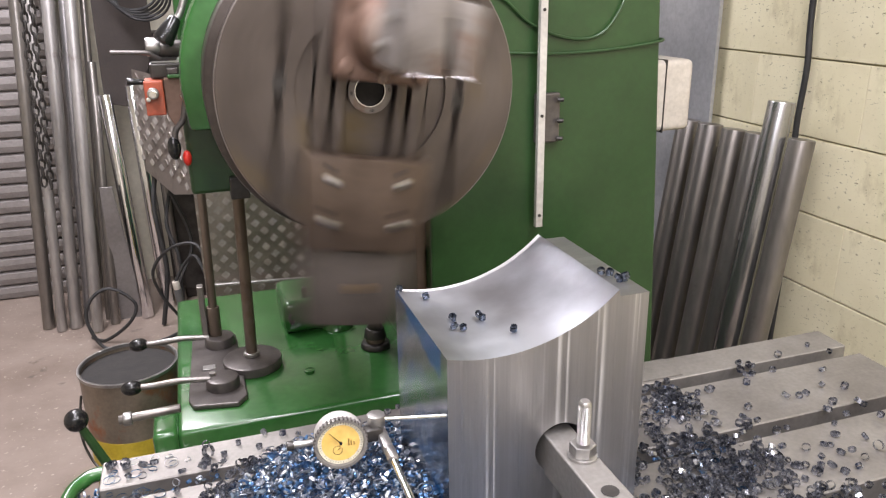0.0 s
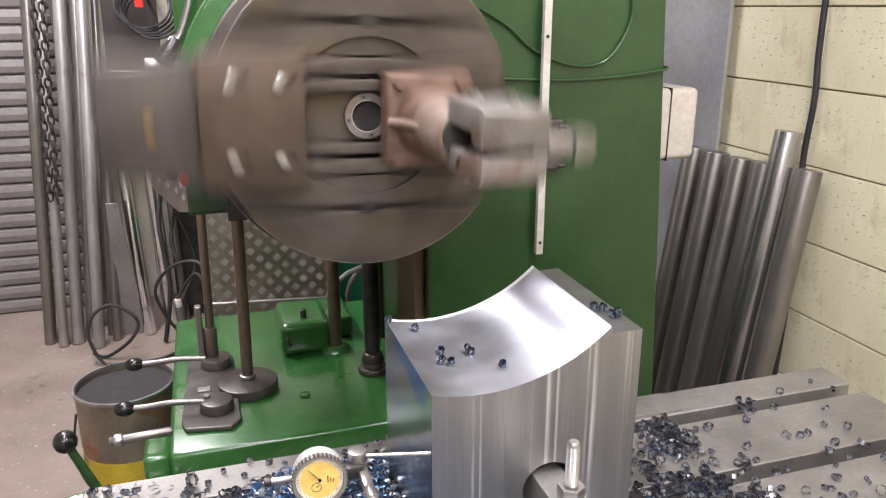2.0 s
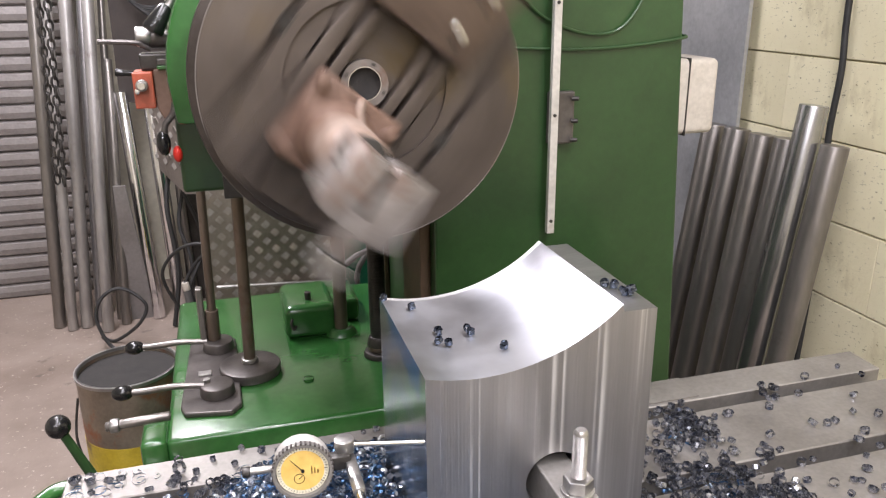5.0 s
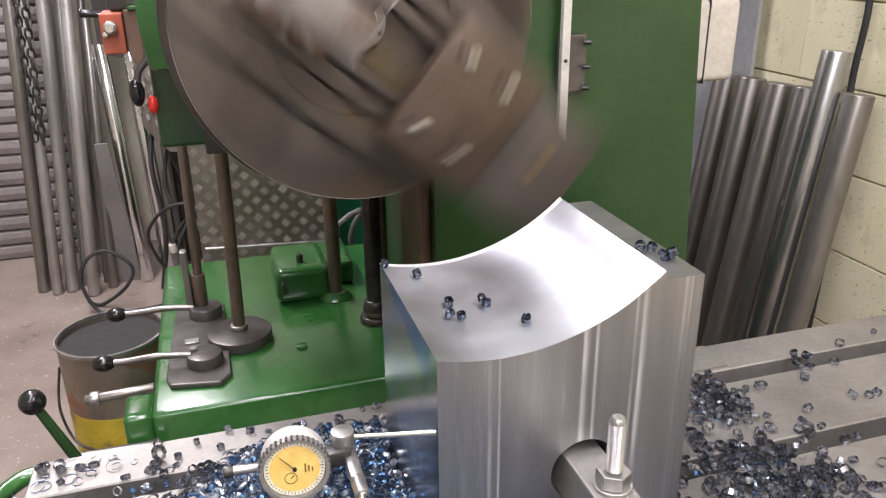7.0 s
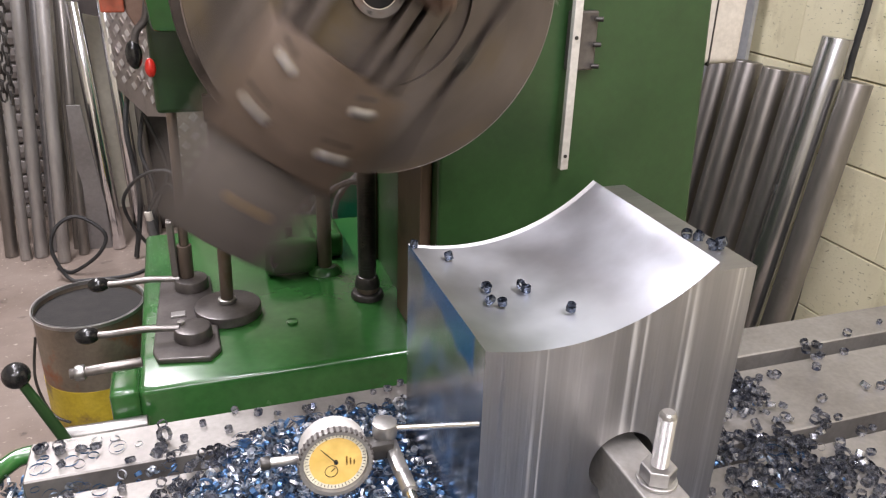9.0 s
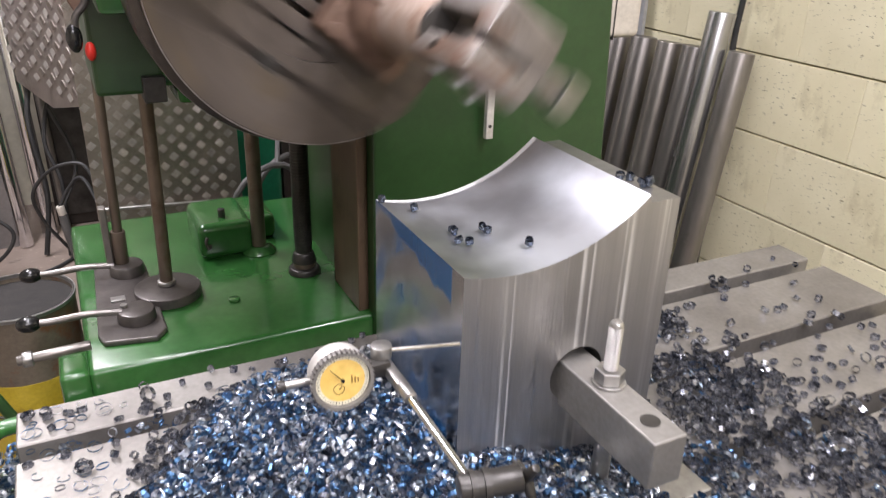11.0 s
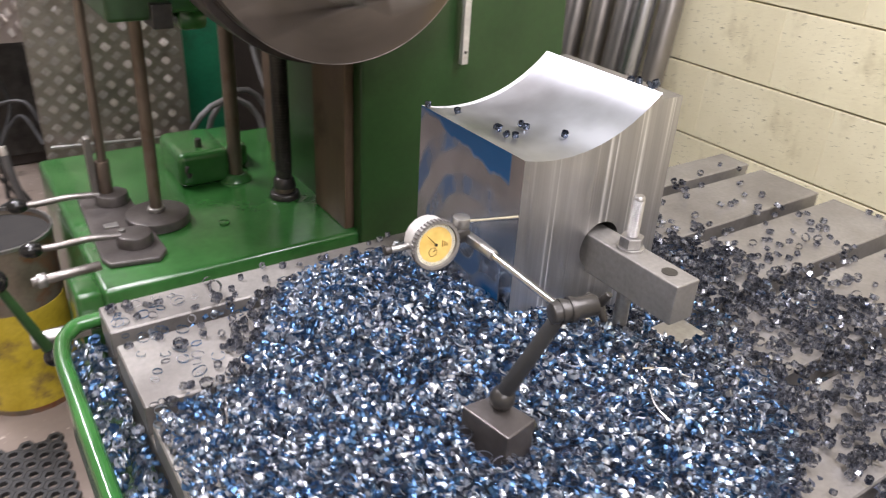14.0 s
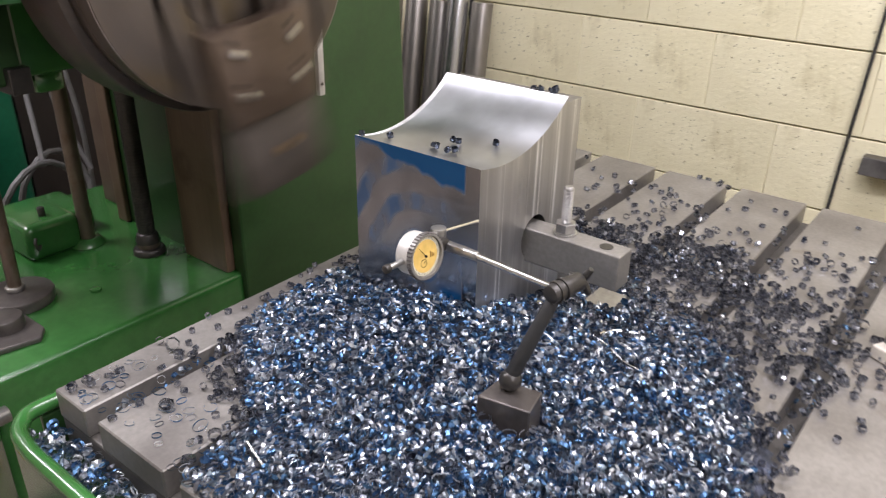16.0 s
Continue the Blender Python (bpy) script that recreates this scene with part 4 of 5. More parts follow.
    sub("bar_end", rod((-0.002, -0.260, 0.101), (-0.002, -0.272, 0.101), 0.044, seg=40, bevel=0.002), DARK, "dark end face of the arm", smooth=True)
    # forked tool head: two jaws, open between them, closed to a slit at the front
    sub("tool_jaw", prism([(0.042, -0.262), (0.042, -0.402), (0.037, -0.410), (0.003, -0.410), (0.003, -0.376), (0.010, -0.368), (0.010, -0.262)], "z", 0.066, 0.160, 0.003), TOOLSTEEL, "pale steel jaw of the tool head", smooth=True)
    sub("tool_jaw", prism([(-0.025, -0.262), (-0.025, -0.368), (-0.007, -0.376), (-0.007, -0.410), (-0.056, -0.410), (-0.062, -0.402), (-0.062, -0.262)], "z", 0.064, 0.162, 0.003), TOOLSTEEL, "pale steel jaw of the tool head", smooth=True)
    sub("jaw_bridge", box(-0.027, 0.012, -0.362, -0.268, 0.098, 0.152, 0.002), TOOLSTEEL, smooth=True)
    sub("slit_filler", box(-0.0075, 0.0035, -0.404, -0.372, 0.076, 0.156), DARK)
    sub("jaw_edge", sweep([(0.040, -0.4095, 0.0665), (0.004, -0.4098, 0.0666)], 0.0009, 6), STEEL)
    sub("jaw_edge", sweep([(-0.008, -0.4098, 0.0646), (-0.057, -0.4095, 0.0648)], 0.0009, 6), STEEL)
    for yy, zz in ((-0.315, 0.086), (-0.350, 0.102), (-0.325, 0.146)):
        sub("clamp_screw", rod((0.041, yy, zz), (0.052, yy, zz), 0.0095, seg=6, bevel=0.0012), STEEL, smooth=True)
    for yy, zz in ((-0.305, 0.092), (-0.350, 0.130)):
        sub("clamp_screw", rod((-0.061, yy, zz), (-0.072, yy, zz), 0.0085, seg=6, bevel=0.0012), STEEL, smooth=True)
    # uncut hole: black disc coloured as its shaded inside
    sub("jaw_hole", rod((0.026, -0.312, 0.0656), (0.026, -0.312, 0.067), 0.007, seg=16), BLACK)
    sub("tool_shank", rod((-0.006, -0.392, 0.140), (-0.008, -0.396, 0.198), 0.0165, 0.0155, seg=24, bevel=0.001), TOOLSTEEL, "round grey tool shank", smooth=True)
    sub("shank_groove", ring((-0.008, -0.396, 0.1965), (-0.008, -0.396, 0.1995), 0.0172, 0.010, 24), DARK, smooth=True)
    sub("cutter_tip", prism([(-0.026, 0.199), (0.009, 0.199), (0.006, 0.225), (-0.012, 0.232), (-0.024, 0.226)], "y", -0.413, -0.382, 0.0015), STEEL, "bright carbide cutter tip")
    return disc


plate = faceplate()


# ---- bars against the block wall ----
def leaning_bar(top, foot, r, mat, label):
    b = rod(foot, top, r, seg=36, bevel=0.003)
    return lone("round_bar", b, mat, foot, label, "steel bar", "bars against the block wall", smooth=True)


def wall_bars():
    for x, y, z, r, mat, label in (
        (1.462, 2.555, 1.180, 0.040, BARSTEEL, "dull round steel bar leaning on the wall"),
        (1.462, 2.430, 1.183, 0.042, BARSTEEL, "dull round steel bar leaning on the wall"),
        (1.468, 2.310, 1.184, 0.040, OILSTEEL, "brown-stained round steel bar leaning on the wall"),
        (1.468, 2.195, 1.190, 0.040, BARSTEEL, "dull round steel bar leaning on the wall"),
        (1.462, 2.103, 1.303, 0.0385, BRIGHTBAR, "tall bright round steel bar leaning on the wall"),
        (1.478, 2.018, 1.200, 0.037, OILSTEEL, "short brown-grey round steel bar leaning on the wall")):
        leaning_bar(Vector((x, y, z)), Vector((x - 0.118 * z, y + 0.01, 0.0)), r + 0.0015, mat, label)


BRIGHTBAR = surface("bright_drawn_bar", (0.34, 0.34, 0.345), (0.48, 0.48, 0.485), 0.25, 0.95, 5, 60, None, 0.68, 0.04, (1, 1, 0.15))
wall_bars()
lone("sheet_offcut", prism([(1.52, 0.0), (1.535, 0.0), (1.535, 2.2), (1.52, 2.2)], "y", 2.52, 3.4, 0.001), surface("bluish_sheet_steel", (0.34, 0.35, 0.37), (0.52, 0.53, 0.55), 0.4, 0.5, 3, 60, (0.26, 0.25, 0.24), 0.66, 0.03), (1.53, 2.9, 0), "tall grey steel sheet leaning on the wall", "steel sheet")
lone("wall_cable", sweep([(1.548, 2.13, 2.3), (1.548, 2.125, 1.6), (1.545, 2.11, 1.40), (1.54, 2.115, 1.2), (1.545, 2.10, 0.9), (1.548, 2.12, 0.3)], 0.0095, 10), RUBBER, (1.548, 2.12, 0.3), "thick black cable hanging down the block wall", "cable", smooth=True)
lone("corner_cable", sweep([(1.552, 0.765, 2.2), (1.552, 0.768, 1.6), (1.552, 0.772, 1.27), (1.552, 0.789, 0.746), (1.552, 0.79, 0.4)], 0.005, 8), RUBBER, (1.552, 0.79, 0.4), "thin black cable down the block wall", "cable", smooth=True)


# ---- the far corner ----
def roller_shutter():
    t = thing("roller_shutter", -1.9, 4.78, 0.0, "grey steel roller shutter, closed", "roller shutter")
    first = None
    for k in range(30):
        if first is None:
            bm = prism([(4.80, 0.0), (4.785, 0.010), (4.780, 0.04), (4.785, 0.07), (4.80, 0.080), (4.81, 0.080), (4.81, 0.0)], "x", -3.2, -0.93)
            first = part("shutter_slat", bm, SHUTTER, t)
        else:
            o = first.copy()
            scene.collection.objects.link(o)
            o.location.z = 0.083 * k
    part("shutter_rail", box(-0.93, -0.86, 4.70, 4.84, 0, 2.6, 0.004), SHUTTER, t)


roller_shutter()


STOCK = surface("scuffed_stock_steel", (0.26, 0.245, 0.235), (0.46, 0.44, 0.425), 0.42, 0.6, 7, 60, (0.16, 0.12, 0.10), 0.62, 0.06, (1, 1, 0.2))
CHROME = surface("chromed_tube", (0.75, 0.75, 0.78), (0.88, 0.88, 0.90), 0.14, 1.0, 8, 60, None, 0.6, 0.01, rough_var=0.06)


def stock_rods():
    """Long bars stood upright by the shutter."""
    rows = [(-1.09, 4.28, -0.95, 4.55, 2.3, 0.030, OILSTEEL), (-1.02, 4.22, -0.90, 4.55, 2.2, 0.024, STOCK), (-0.955, 4.24, -0.80, 4.58, 2.4, 0.030, STOCK),
            (-0.90, 4.30, -0.74, 4.60, 2.3, 0.022, SHEET), (-0.845, 4.15, -0.70, 4.58, 2.4, 0.028, STOCK), (-0.80, 4.30, -0.66, 4.60, 2.2, 0.018, OILSTEEL), (-0.765, 4.22, -0.70, 4.45, 1.32, 0.022, OILSTEEL)]
    for fx, fy, tx, ty, tz, r, mat in rows:
        b = rod((fx, fy, 0.0), (tx, ty, tz), r, seg=24, bevel=0.002)
        lone("stock_bar", b, mat, (fx, fy, 0), "long dull steel bar stood on end by the shutter", "steel bar", "bars by the shutter", smooth=True)
    for fx, fy, tx, ty, tz, r in ((-0.605, 4.26, -0.66, 4.42, 1.16, 0.032), (-0.50, 4.36, -0.53, 4.42, 1.20, 0.034)):
        lone("chrome_tube", rod((fx, fy, 0.0), (tx, ty, tz), r, seg=28, bevel=0.002), CHROME, (fx, fy, 0), "polished chrome round tube stood on end", "steel tube", "polished tubes", smooth=True)
    lone("flat_offcut", prism([(-0.74, 0.0), (-0.62, 0.0), (-0.68, 0.72), (-0.74, 0.72)], "y", 4.27, 4.285, 0.001), SHEET, (-0.7, 4.28, 0), "dull flat steel offcut stood on end", "steel plate")
    lone("brown_board", prism([(-0.665, 1.12), (-0.50, 1.08), (-0.40, 1.4), (-0.40, 2.3), (-0.645, 2.3)], "y", 4.42, 4.45, 0.002), BROWN, (-0.58, 4.41, 1.1), "dark brown board standing behind the tubes", "board")


stock_rods()


def chain():
    t = thing("hanging_chain", -0.92, 4.20, 0.78, "steel link chain hanging in a loop", "chain")
    path = [(-0.903 - 0.066 * k / 24, 4.20, 1.80 - 0.042 * k) for k in range(25)] + [(-0.940 + 0.072 * k / 24, 4.20, 0.78 + 0.042 * k) for k in range(25)]
    for i, (x, y, z) in enumerate(path):
        a = (i % 2) * math.pi / 2 + 0.4
        pts = [(x + math.cos(a) * 0.014 * math.cos(u), y + math.sin(a) * 0.014 * math.cos(u), z + 0.027 * math.sin(u)) for u in [k * math.tau / 8 for k in range(8)]]
        part("chain_link", sweep(pts, 0.0055, 6, True, None, 1), DARK, t, smooth=True)


chain()


def tread_plate():
    """Bent chequer-plate guard; its bars are raised in pairs of directions."""
    t = thing("guard_panel", 0.05, 3.4, 0.25, "aluminium tread-plate guard with a folded top", "guard panel")
    part("sheet", box(-0.285, 0.272, 3.4, 3.41, 0.33, 1.40, 0.001), CHECK, t)
    w = bmesh.new()
    low = [(-0.283, 3.40, 0.86), (-0.374, 3.80, 0.768), (-0.505, 4.20, 0.805)]
    for a, b2 in zip(low, low[1:]):
        q = [Vector(a), Vector(b2), Vector((b2[0], b2[1], 1.30)), Vector((a[0], a[1], 1.30))]
        for dx in (0.0, 0.004):
            w.faces.new([w.verts.new(v + Vector((dx, 0, 0))) for v in q])
    part("folded_wing", w, CHECK, t)
    def tread(x0, x1, z0, z1, y, keep):
        bars = bmesh.new()
        p = 0.036
        for i in range(int((x1 - x0) / p) + 1):
            for j in range(int((z1 - z0) / p) + 1):
                if (i + j) % 2:
                    continue
                x, z = x0 + i * p, z0 + j * p
                if not keep(x, z):
                    continue
                a = radians(45 if i % 2 else -45)
                d = Vector((math.cos(a), 0, math.sin(a)))
                for k in range(-2, 3):
                    q = Vector((x, y, z)) + Vector((-d.z, 0, d.x)) * k * 0.0058
                    rod(q - d * 0.0125, q + d * 0.0125, 0.0023, seg=4, bm=bars)
        return bars
    part("tread_pattern", tread(-0.268, 0.262, 0.35, 1.38, 3.3985, lambda x, z: True), CHECKBAR, t, "raised bright tread bars")["kind"] = "stuff"
    side = tread(-0.70, -0.29, 0.80, 1.29, 0.0, lambda x, z: z > 0.86 - (x + 0.70) * 0.0)
    for v in side.verts:
        u = (-0.29 - v.co.x) / 0.41
        a, b2, f = (low[0], low[1], u * 2) if u < 0.5 else (low[1], low[2], u * 2 - 1)
        v.co = Vector((a[0] + (b2[0] - a[0]) * f - 0.003 + v.co.y, a[1] + (b2[1] - a[1]) * f, v.co.z))
    part("tread_pattern", side, CHECKBAR, t)["kind"] = "stuff"
    part("hinge_rod", rod((-0.27, 3.36, 0.47), (0.27, 3.36, 0.44), 0.008), STEEL, t, smooth=True)
    part("dark_foot", box(-0.27, 0.27, 3.38, 3.5, 0.0, 0.33, 0.004), DARK, t)


tread_plate()


def swarf_can():
    t = thing("swarf_can", -0.55, 2.55, 0.0, "rusty open tin full of dark sludge, worn yellow label", "tin can")
    cx, cy, r, h = -0.535, 2.56, 0.146, 0.55
    part("can_wall", ring((cx, cy, 0.0), (cx, cy, h), r, r - 0.003, 48), TIN, t, smooth=True)
    part("rim", ring((cx, cy, h - 0.01), (cx, cy, h), r + 0.004, r - 0.004, 48), STEEL, t, smooth=True)
    part("sludge", rod((cx, cy, 0.0), (cx, cy, h - 0.022), r - 0.004, seg=40), SLUDGE_BORE_SHADE, t, "dark oily sludge")
    part("yellow_band", ring((cx, cy, 0.02), (cx, cy, 0.345), r + 0.001, r, 48), LABELYELLOW, t, "worn yellow label", smooth=True)
    part("wire_handle", sweep([(cx - 0.147, cy - 0.02, 0.47), (cx - 0.16, cy - 0.06, 0.36), (cx - 0.13, cy - 0.10, 0.27), (cx - 0.08, cy - 0.135, 0.25)], 0.004, 8), DARK, t, smooth=True)


swarf_can()
lone("floor_cable", sweep([(-0.40, 4.02, 0.009), (-0.53, 3.90, 0.009), (-0.715, 3.89, 0.009), (-0.80, 3.91, 0.02), (-0.855, 3.95, 0.147), (-0.82, 3.97, 0.25), (-0.73, 3.98, 0.285), (-0.628, 3.96, 0.20), (-0.667, 3.95, 0.105), (-0.79, 3.99, 0.013), (-0.86, 4.06, 0.009)], 0.0085, 8), RUBBER, (-0.6, 3.95, 0), "loose black cable looping over the floor", "cable", smooth=True)
lone("floor_hose", sweep([(-0.27, 3.56, 0.50), (-0.31, 3.6, 0.585), (-0.42, 3.65, 0.56), (-0.505, 3.7, 0.45), (-0.49, 3.72, 0.33), (-0.43, 3.75, 0.20), (-0.38, 3.8, 0.10), (-0.33, 3.9, 0.009)], 0.0075, 8), RUBBER, (-0.4, 3.8, 0), "dark hose standing in loops by the guard", "hose", smooth=True)


def plug_lead():
    """A dark lead ending in a thick grey plug that leans on the floor."""
    t = thing("plug_lead", -0.36, 3.72, 0.0, "dark lead with a thick grey plug beside the guard", "cable")
    part("lead", sweep([(-0.27, 3.6, 0.40), (-0.315, 3.68, 0.50), (-0.37, 3.7, 0.46), (-0.42, 3.7, 0.375)], 0.008, 8), RUBBER, t, smooth=True)
    part("plug_neck", rod((-0.418, 3.7, 0.385), (-0.412, 3.7, 0.345), 0.016, bevel=0.003), CREAM, t, "pale plug neck", smooth=True)
    part("plug_body", sweep([(-0.412, 3.7, 0.345), (-0.405, 3.7, 0.26), (-0.385, 3.71, 0.14), (-0.350, 3.73, 0.018)], 0.018, 10), PLUGGREY, t, "grey rubber plug body", smooth=True)


PLUGGREY = surface("grey_rubber", (0.07, 0.068, 0.068), (0.12, 0.117, 0.115), 0.55, 0, 20, 100)
plug_lead()
for pts, r in (([(-0.52, 4.10, 0.009), (-0.47, 4.12, 0.30), (-0.49, 4.16, 0.62), (-0.46, 4.2, 0.80)], 0.012), ([(-0.42, 4.05, 0.009), (-0.40, 4.08, 0.35), (-0.44, 4.12, 0.55), (-0.38, 4.16, 0.78)], 0.010), ([(-0.34, 3.98, 0.009), (-0.42, 4.0, 0.22), (-0.33, 4.04, 0.45), (-0.40, 4.1, 0.70)], 0.009)):
    lone("upright_hose", sweep(pts, r, 8), RUBBER, pts[0], "dark dusty hose hanging to the floor behind the guard", "hose", "hoses behind the guard", smooth=True)


def clutter():
    """Dim shapes behind the machine's left end."""
    t = thing("old_motor_cabinet", -0.12, 4.1, 0.0, "dark oily cabinet behind the machine", "cabinet")
    part("cabinet_body", box(-0.46, 1.0, 4.46, 4.75, 0.0, 1.45, 0.01), BROWN, t)
    part("cabinet_door", box(-0.45, 0.1, 4.445, 4.459, 0.06, 1.36, 0.004), DARK, t)
    part("cabinet_upright", rod((-0.42, 4.40, 0.0), (-0.45, 4.44, 1.25), 0.018, bevel=0.002), OILSTEEL, t, smooth=True)
    for k in range(5):
        a = 0.5 * k
        pts = [(-0.46 + 0.125 * math.cos(u + a) + 0.012 * k, 4.30 + 0.02 * math.sin(3 * u + k), 1.67 + 0.105 * math.sin(u + a) - 0.012 * k) for u in [i * math.tau / 12 for i in range(12)]]
        lone("coiled_lead", sweep(pts, 0.007, 6, True, None, 2), RUBBER, (-0.46, 4.3, 1.58), "dark cable lead hung up in a coil", "cable", "coiled leads", smooth=True)
    lone("red_clip", box(-0.49, -0.45, 4.26, 4.275, 1.66, 1.71, 0.004), RED, (-0.47, 4.27, 1.66), "small red clip on the coiled leads", "clip")
    lone("lead_hook", rod((-0.46, 4.28, 1.74), (-0.46, BACK_Y, 1.78), 0.008), DARK, (-0.46, 4.5, 1.74), "dark steel wall hook holding the leads", "hook")
    lone("green_tank", box(0.285, 0.49, 3.58, 3.80, 0.0, 1.25, 0.02, 3), surface("turquoise_paint", (0.008, 0.13, 0.065), (0.018, 0.20, 0.10), 0.4, 0, 5, 60, (0.02, 0.06, 0.035), 0.62), (0.39, 3.69, 0), "turquoise-green painted tank behind the guard", "tank", smooth=True)
    hose = surface("grey_hose", (0.10, 0.097, 0.097), (0.16, 0.155, 0.155), 0.5, 0, 20, 100)
    lone("dark_crate", box(0.18, 0.66, 3.02, 3.36, 0.0, 0.338, 0.004), BROWN, (0.42, 3.2, 0), "dark board crate behind the machine", "crate")
    for cx, cy, cz, rx, rz in ((0.33, 3.12, 0.50, 0.15, 0.15), (0.42, 3.22, 0.50, 0.13, 0.15)):
        pts = [(cx + rx * math.cos(u), cy + 0.03 * math.sin(2 * u), cz + rz * math.sin(u)) for u in [i * math.tau / 16 for i in range(16)]]
        lone("coiled_hose", sweep(pts, 0.012, 8, True, None, 1), hose, (cx, cy, cz - rz), "grey hose in a coil behind the machine", "hose", "coiled hoses", smooth=True)
    for pts in (((0.36, 3.14, 0.63), (0.42, 3.3, 0.85), (0.47, 3.45, 1.10), (0.50, 3.52, 1.30)), ((0.56, 3.2, 0.55), (0.53, 3.3, 0.75), (0.52, 3.35, 1.0), (0.55, 3.4, 1.3)), ((0.60, 3.3, 0.35), (0.60, 3.3, 0.72), (0.58, 3.35, 1.05), (0.60, 3.45, 1.35))):
        lone("hanging_hose", sweep(list(pts), 0.010, 8), hose, pts[0], "grey hose hanging down behind the machine", "hose", "hanging hoses", smooth=True)
    lone("dark_partition", box(0.50, 0.86, 3.60, 3.64, 0.0, 2.2, 0.004), BROWN, (0.95, 3.62, 0), "dark dusty board standing behind the machine", "board")
    lone("wall_bracket", prism([(1.50, 0.868), (1.56, 0.90), (1.56, 0.915), (1.52, 0.915)], "y", 0.60, 0.73, 0.002), DARK, (1.55, 0.66, 0.87), "small black steel bracket on the block wall", "bracket")
    v = thing("pale_vice_jaw", 0.40, 0.44, TABLE, "pale painted fixture edge standing on the table", "fixture")
    part("fixture_body", prism([(0.31, 0.36), (0.375, 0.49), (0.41, 0.47), (0.36, 0.34)], "z", TABLE, 0.972, 0.003), CREAM, v)
    part("fixture_wall", prism([(0.33, 0.36), (0.39, 0.478), (0.405, 0.47), (0.35, 0.34)], "z", 0.972, 1.03, 0.002), SHEET, v)


clutter()
lone("ground_strip", box(0.30, 0.576, 1.286, 1.352, TABLE, TABLE + 0.0025, 0.0006), IRON, (0.44, 1.32, TABLE), "thin ground steel strip lying on the table", "steel strip")


# ---- swarf ----
def heap(x, y):
    """Depth of swarf on the table at a place."""
    def bump_at(cx, cy, sx, sy, h):
        return h * math.exp(-((x - cx) / sx) ** 2 - ((y - cy) / sy) ** 2)
    h = bump_at(-0.02, 0.99, 0.13, 0.13, 0.058) + bump_at(-0.08, 1.16, 0.14, 0.13, 0.03) + bump_at(0.10, 0.90, 0.09, 0.07, 0.016) + bump_at(-0.25, 1.0, 0.12, 0.16, 0.016)
    h += bump_at(-0.20, 0.75, 0.22, 0.25, 0.022) + bump_at(0.12, 0.70, 0.18, 0.22, 0.02)
    return h


def cover(x, y):
    """How thickly a place is strewn, 0 to 1."""
    def soft(v, a, b):
        return min(1, max(0, (v - a) / (b - a)))
    left = soft(x, -0.40 + max(0, y - 1.07) * 0.6, -0.30 + max(0, y - 1.07) * 0.75) if y > 1.07 else 1.0
    d = left * soft(0.42 + 0.04 * math.sin(y * 23) - max(0, 0.735 - y) * 1.7 - x, -0.06, 0.20) * soft(1.335 - max(0, -x - 0.10) * 0.25 - y, 0, 0.05)
    def blob(cx, cy, r, k):
        return k * math.exp(-(((x - cx) ** 2 + (y - cy) ** 2) / r ** 2))
    d = max(d, blob(0.49, 1.19, 0.055, 1.0), blob(0.44, 1.00, 0.12, 0.80), blob(0.69, 1.245, 0.045, 0.38), blob(0.49, 0.83, 0.14, 0.74), blob(0.64, 0.80, 0.15, 0.22), blob(0.30, 0.58, 0.12, 0.50), blob(0.60, 0.65, 0.16, 0.24), blob(0.76, 1.18, 0.15, 0.10), blob(0.70, 0.98, 0.16, 0.20), blob(0.42, 0.66, 0.14, 0.52), blob(0.82, 0.9, 0.15, 0.11))
    if y > 1.285 and x > -0.2:
        d *= 0.2
    return d


def inside(x, y, m=0.0):
    """Places that the block, the stand and the clamp stand on."""
    if -0.004 - m < x < W + 0.004 + m and Y0 - 0.004 - m < y < Y1 + 0.004 + m:
        return True
    if 0.212 - m < x < 0.284 + m and 0.838 - m < y < 0.902 + m:
        return True
    return -0.160 - m < x < -0.095 + m and 0.775 - m < y < 0.85 + m


def chip_mesh(name, places, seed, segs=16, mat=None):
    """Curled ribbons of steel, one island each. A place holds x, y, z, the lie (0 heaped, 1 lying, 2 thin ring) and the radius."""
    rnd = np.random.RandomState(seed)
    verts, faces, count = [], [], 0
    u = np.linspace(0, 1, segs + 1)
    for x, y, z, lie, size in places:
        turns = (rnd.uniform(1.0, 2.6), rnd.uniform(1.0, 1.8), rnd.uniform(0.75, 1.1))[lie]
        close = (rnd.uniform(0.15, 0.32) * turns, 0.12 * turns, rnd.uniform(0.02, 0.12))[lie]
        w = (rnd.choice((0.0013, 0.002, 0.003, 0.0046)), rnd.uniform(0.0045, 0.0080), rnd.uniform(0.0012, 0.0022))[lie]
        tilt = (0.75, 0.3, 0.12)[lie]
        a = u * turns * math.tau + rnd.uniform(0, math.tau)
        r = size * rnd.uniform(0.85, 1.15) * (1 - close * u)
        p = np.stack([r * np.cos(a), r * np.sin(a), rnd.uniform(-0.25, 0.25) * size * u], 1)
        rot = np.array(Euler((rnd.normal(0, tilt), rnd.normal(0, tilt), rnd.uniform(0, 6.28))).to_matrix())
        both = np.concatenate([p - (0, 0, w / 2), p + (0, 0, w / 2)]) @ rot.T
        if lie:
            both[:, 2] -= both[:, 2].min()
        verts.append(both + (x, y, z))
        k = segs + 1
        faces += [(count + i, count + i + 1, count + k + i + 1, count + k + i) for i in range(segs)]
        count += 2 * k
    me = bpy.data.meshes.new(name)
    me.from_pydata(np.concatenate(verts).tolist(), [], faces)
    me.materials.append(mat or CHIP)
    return new(name, me)




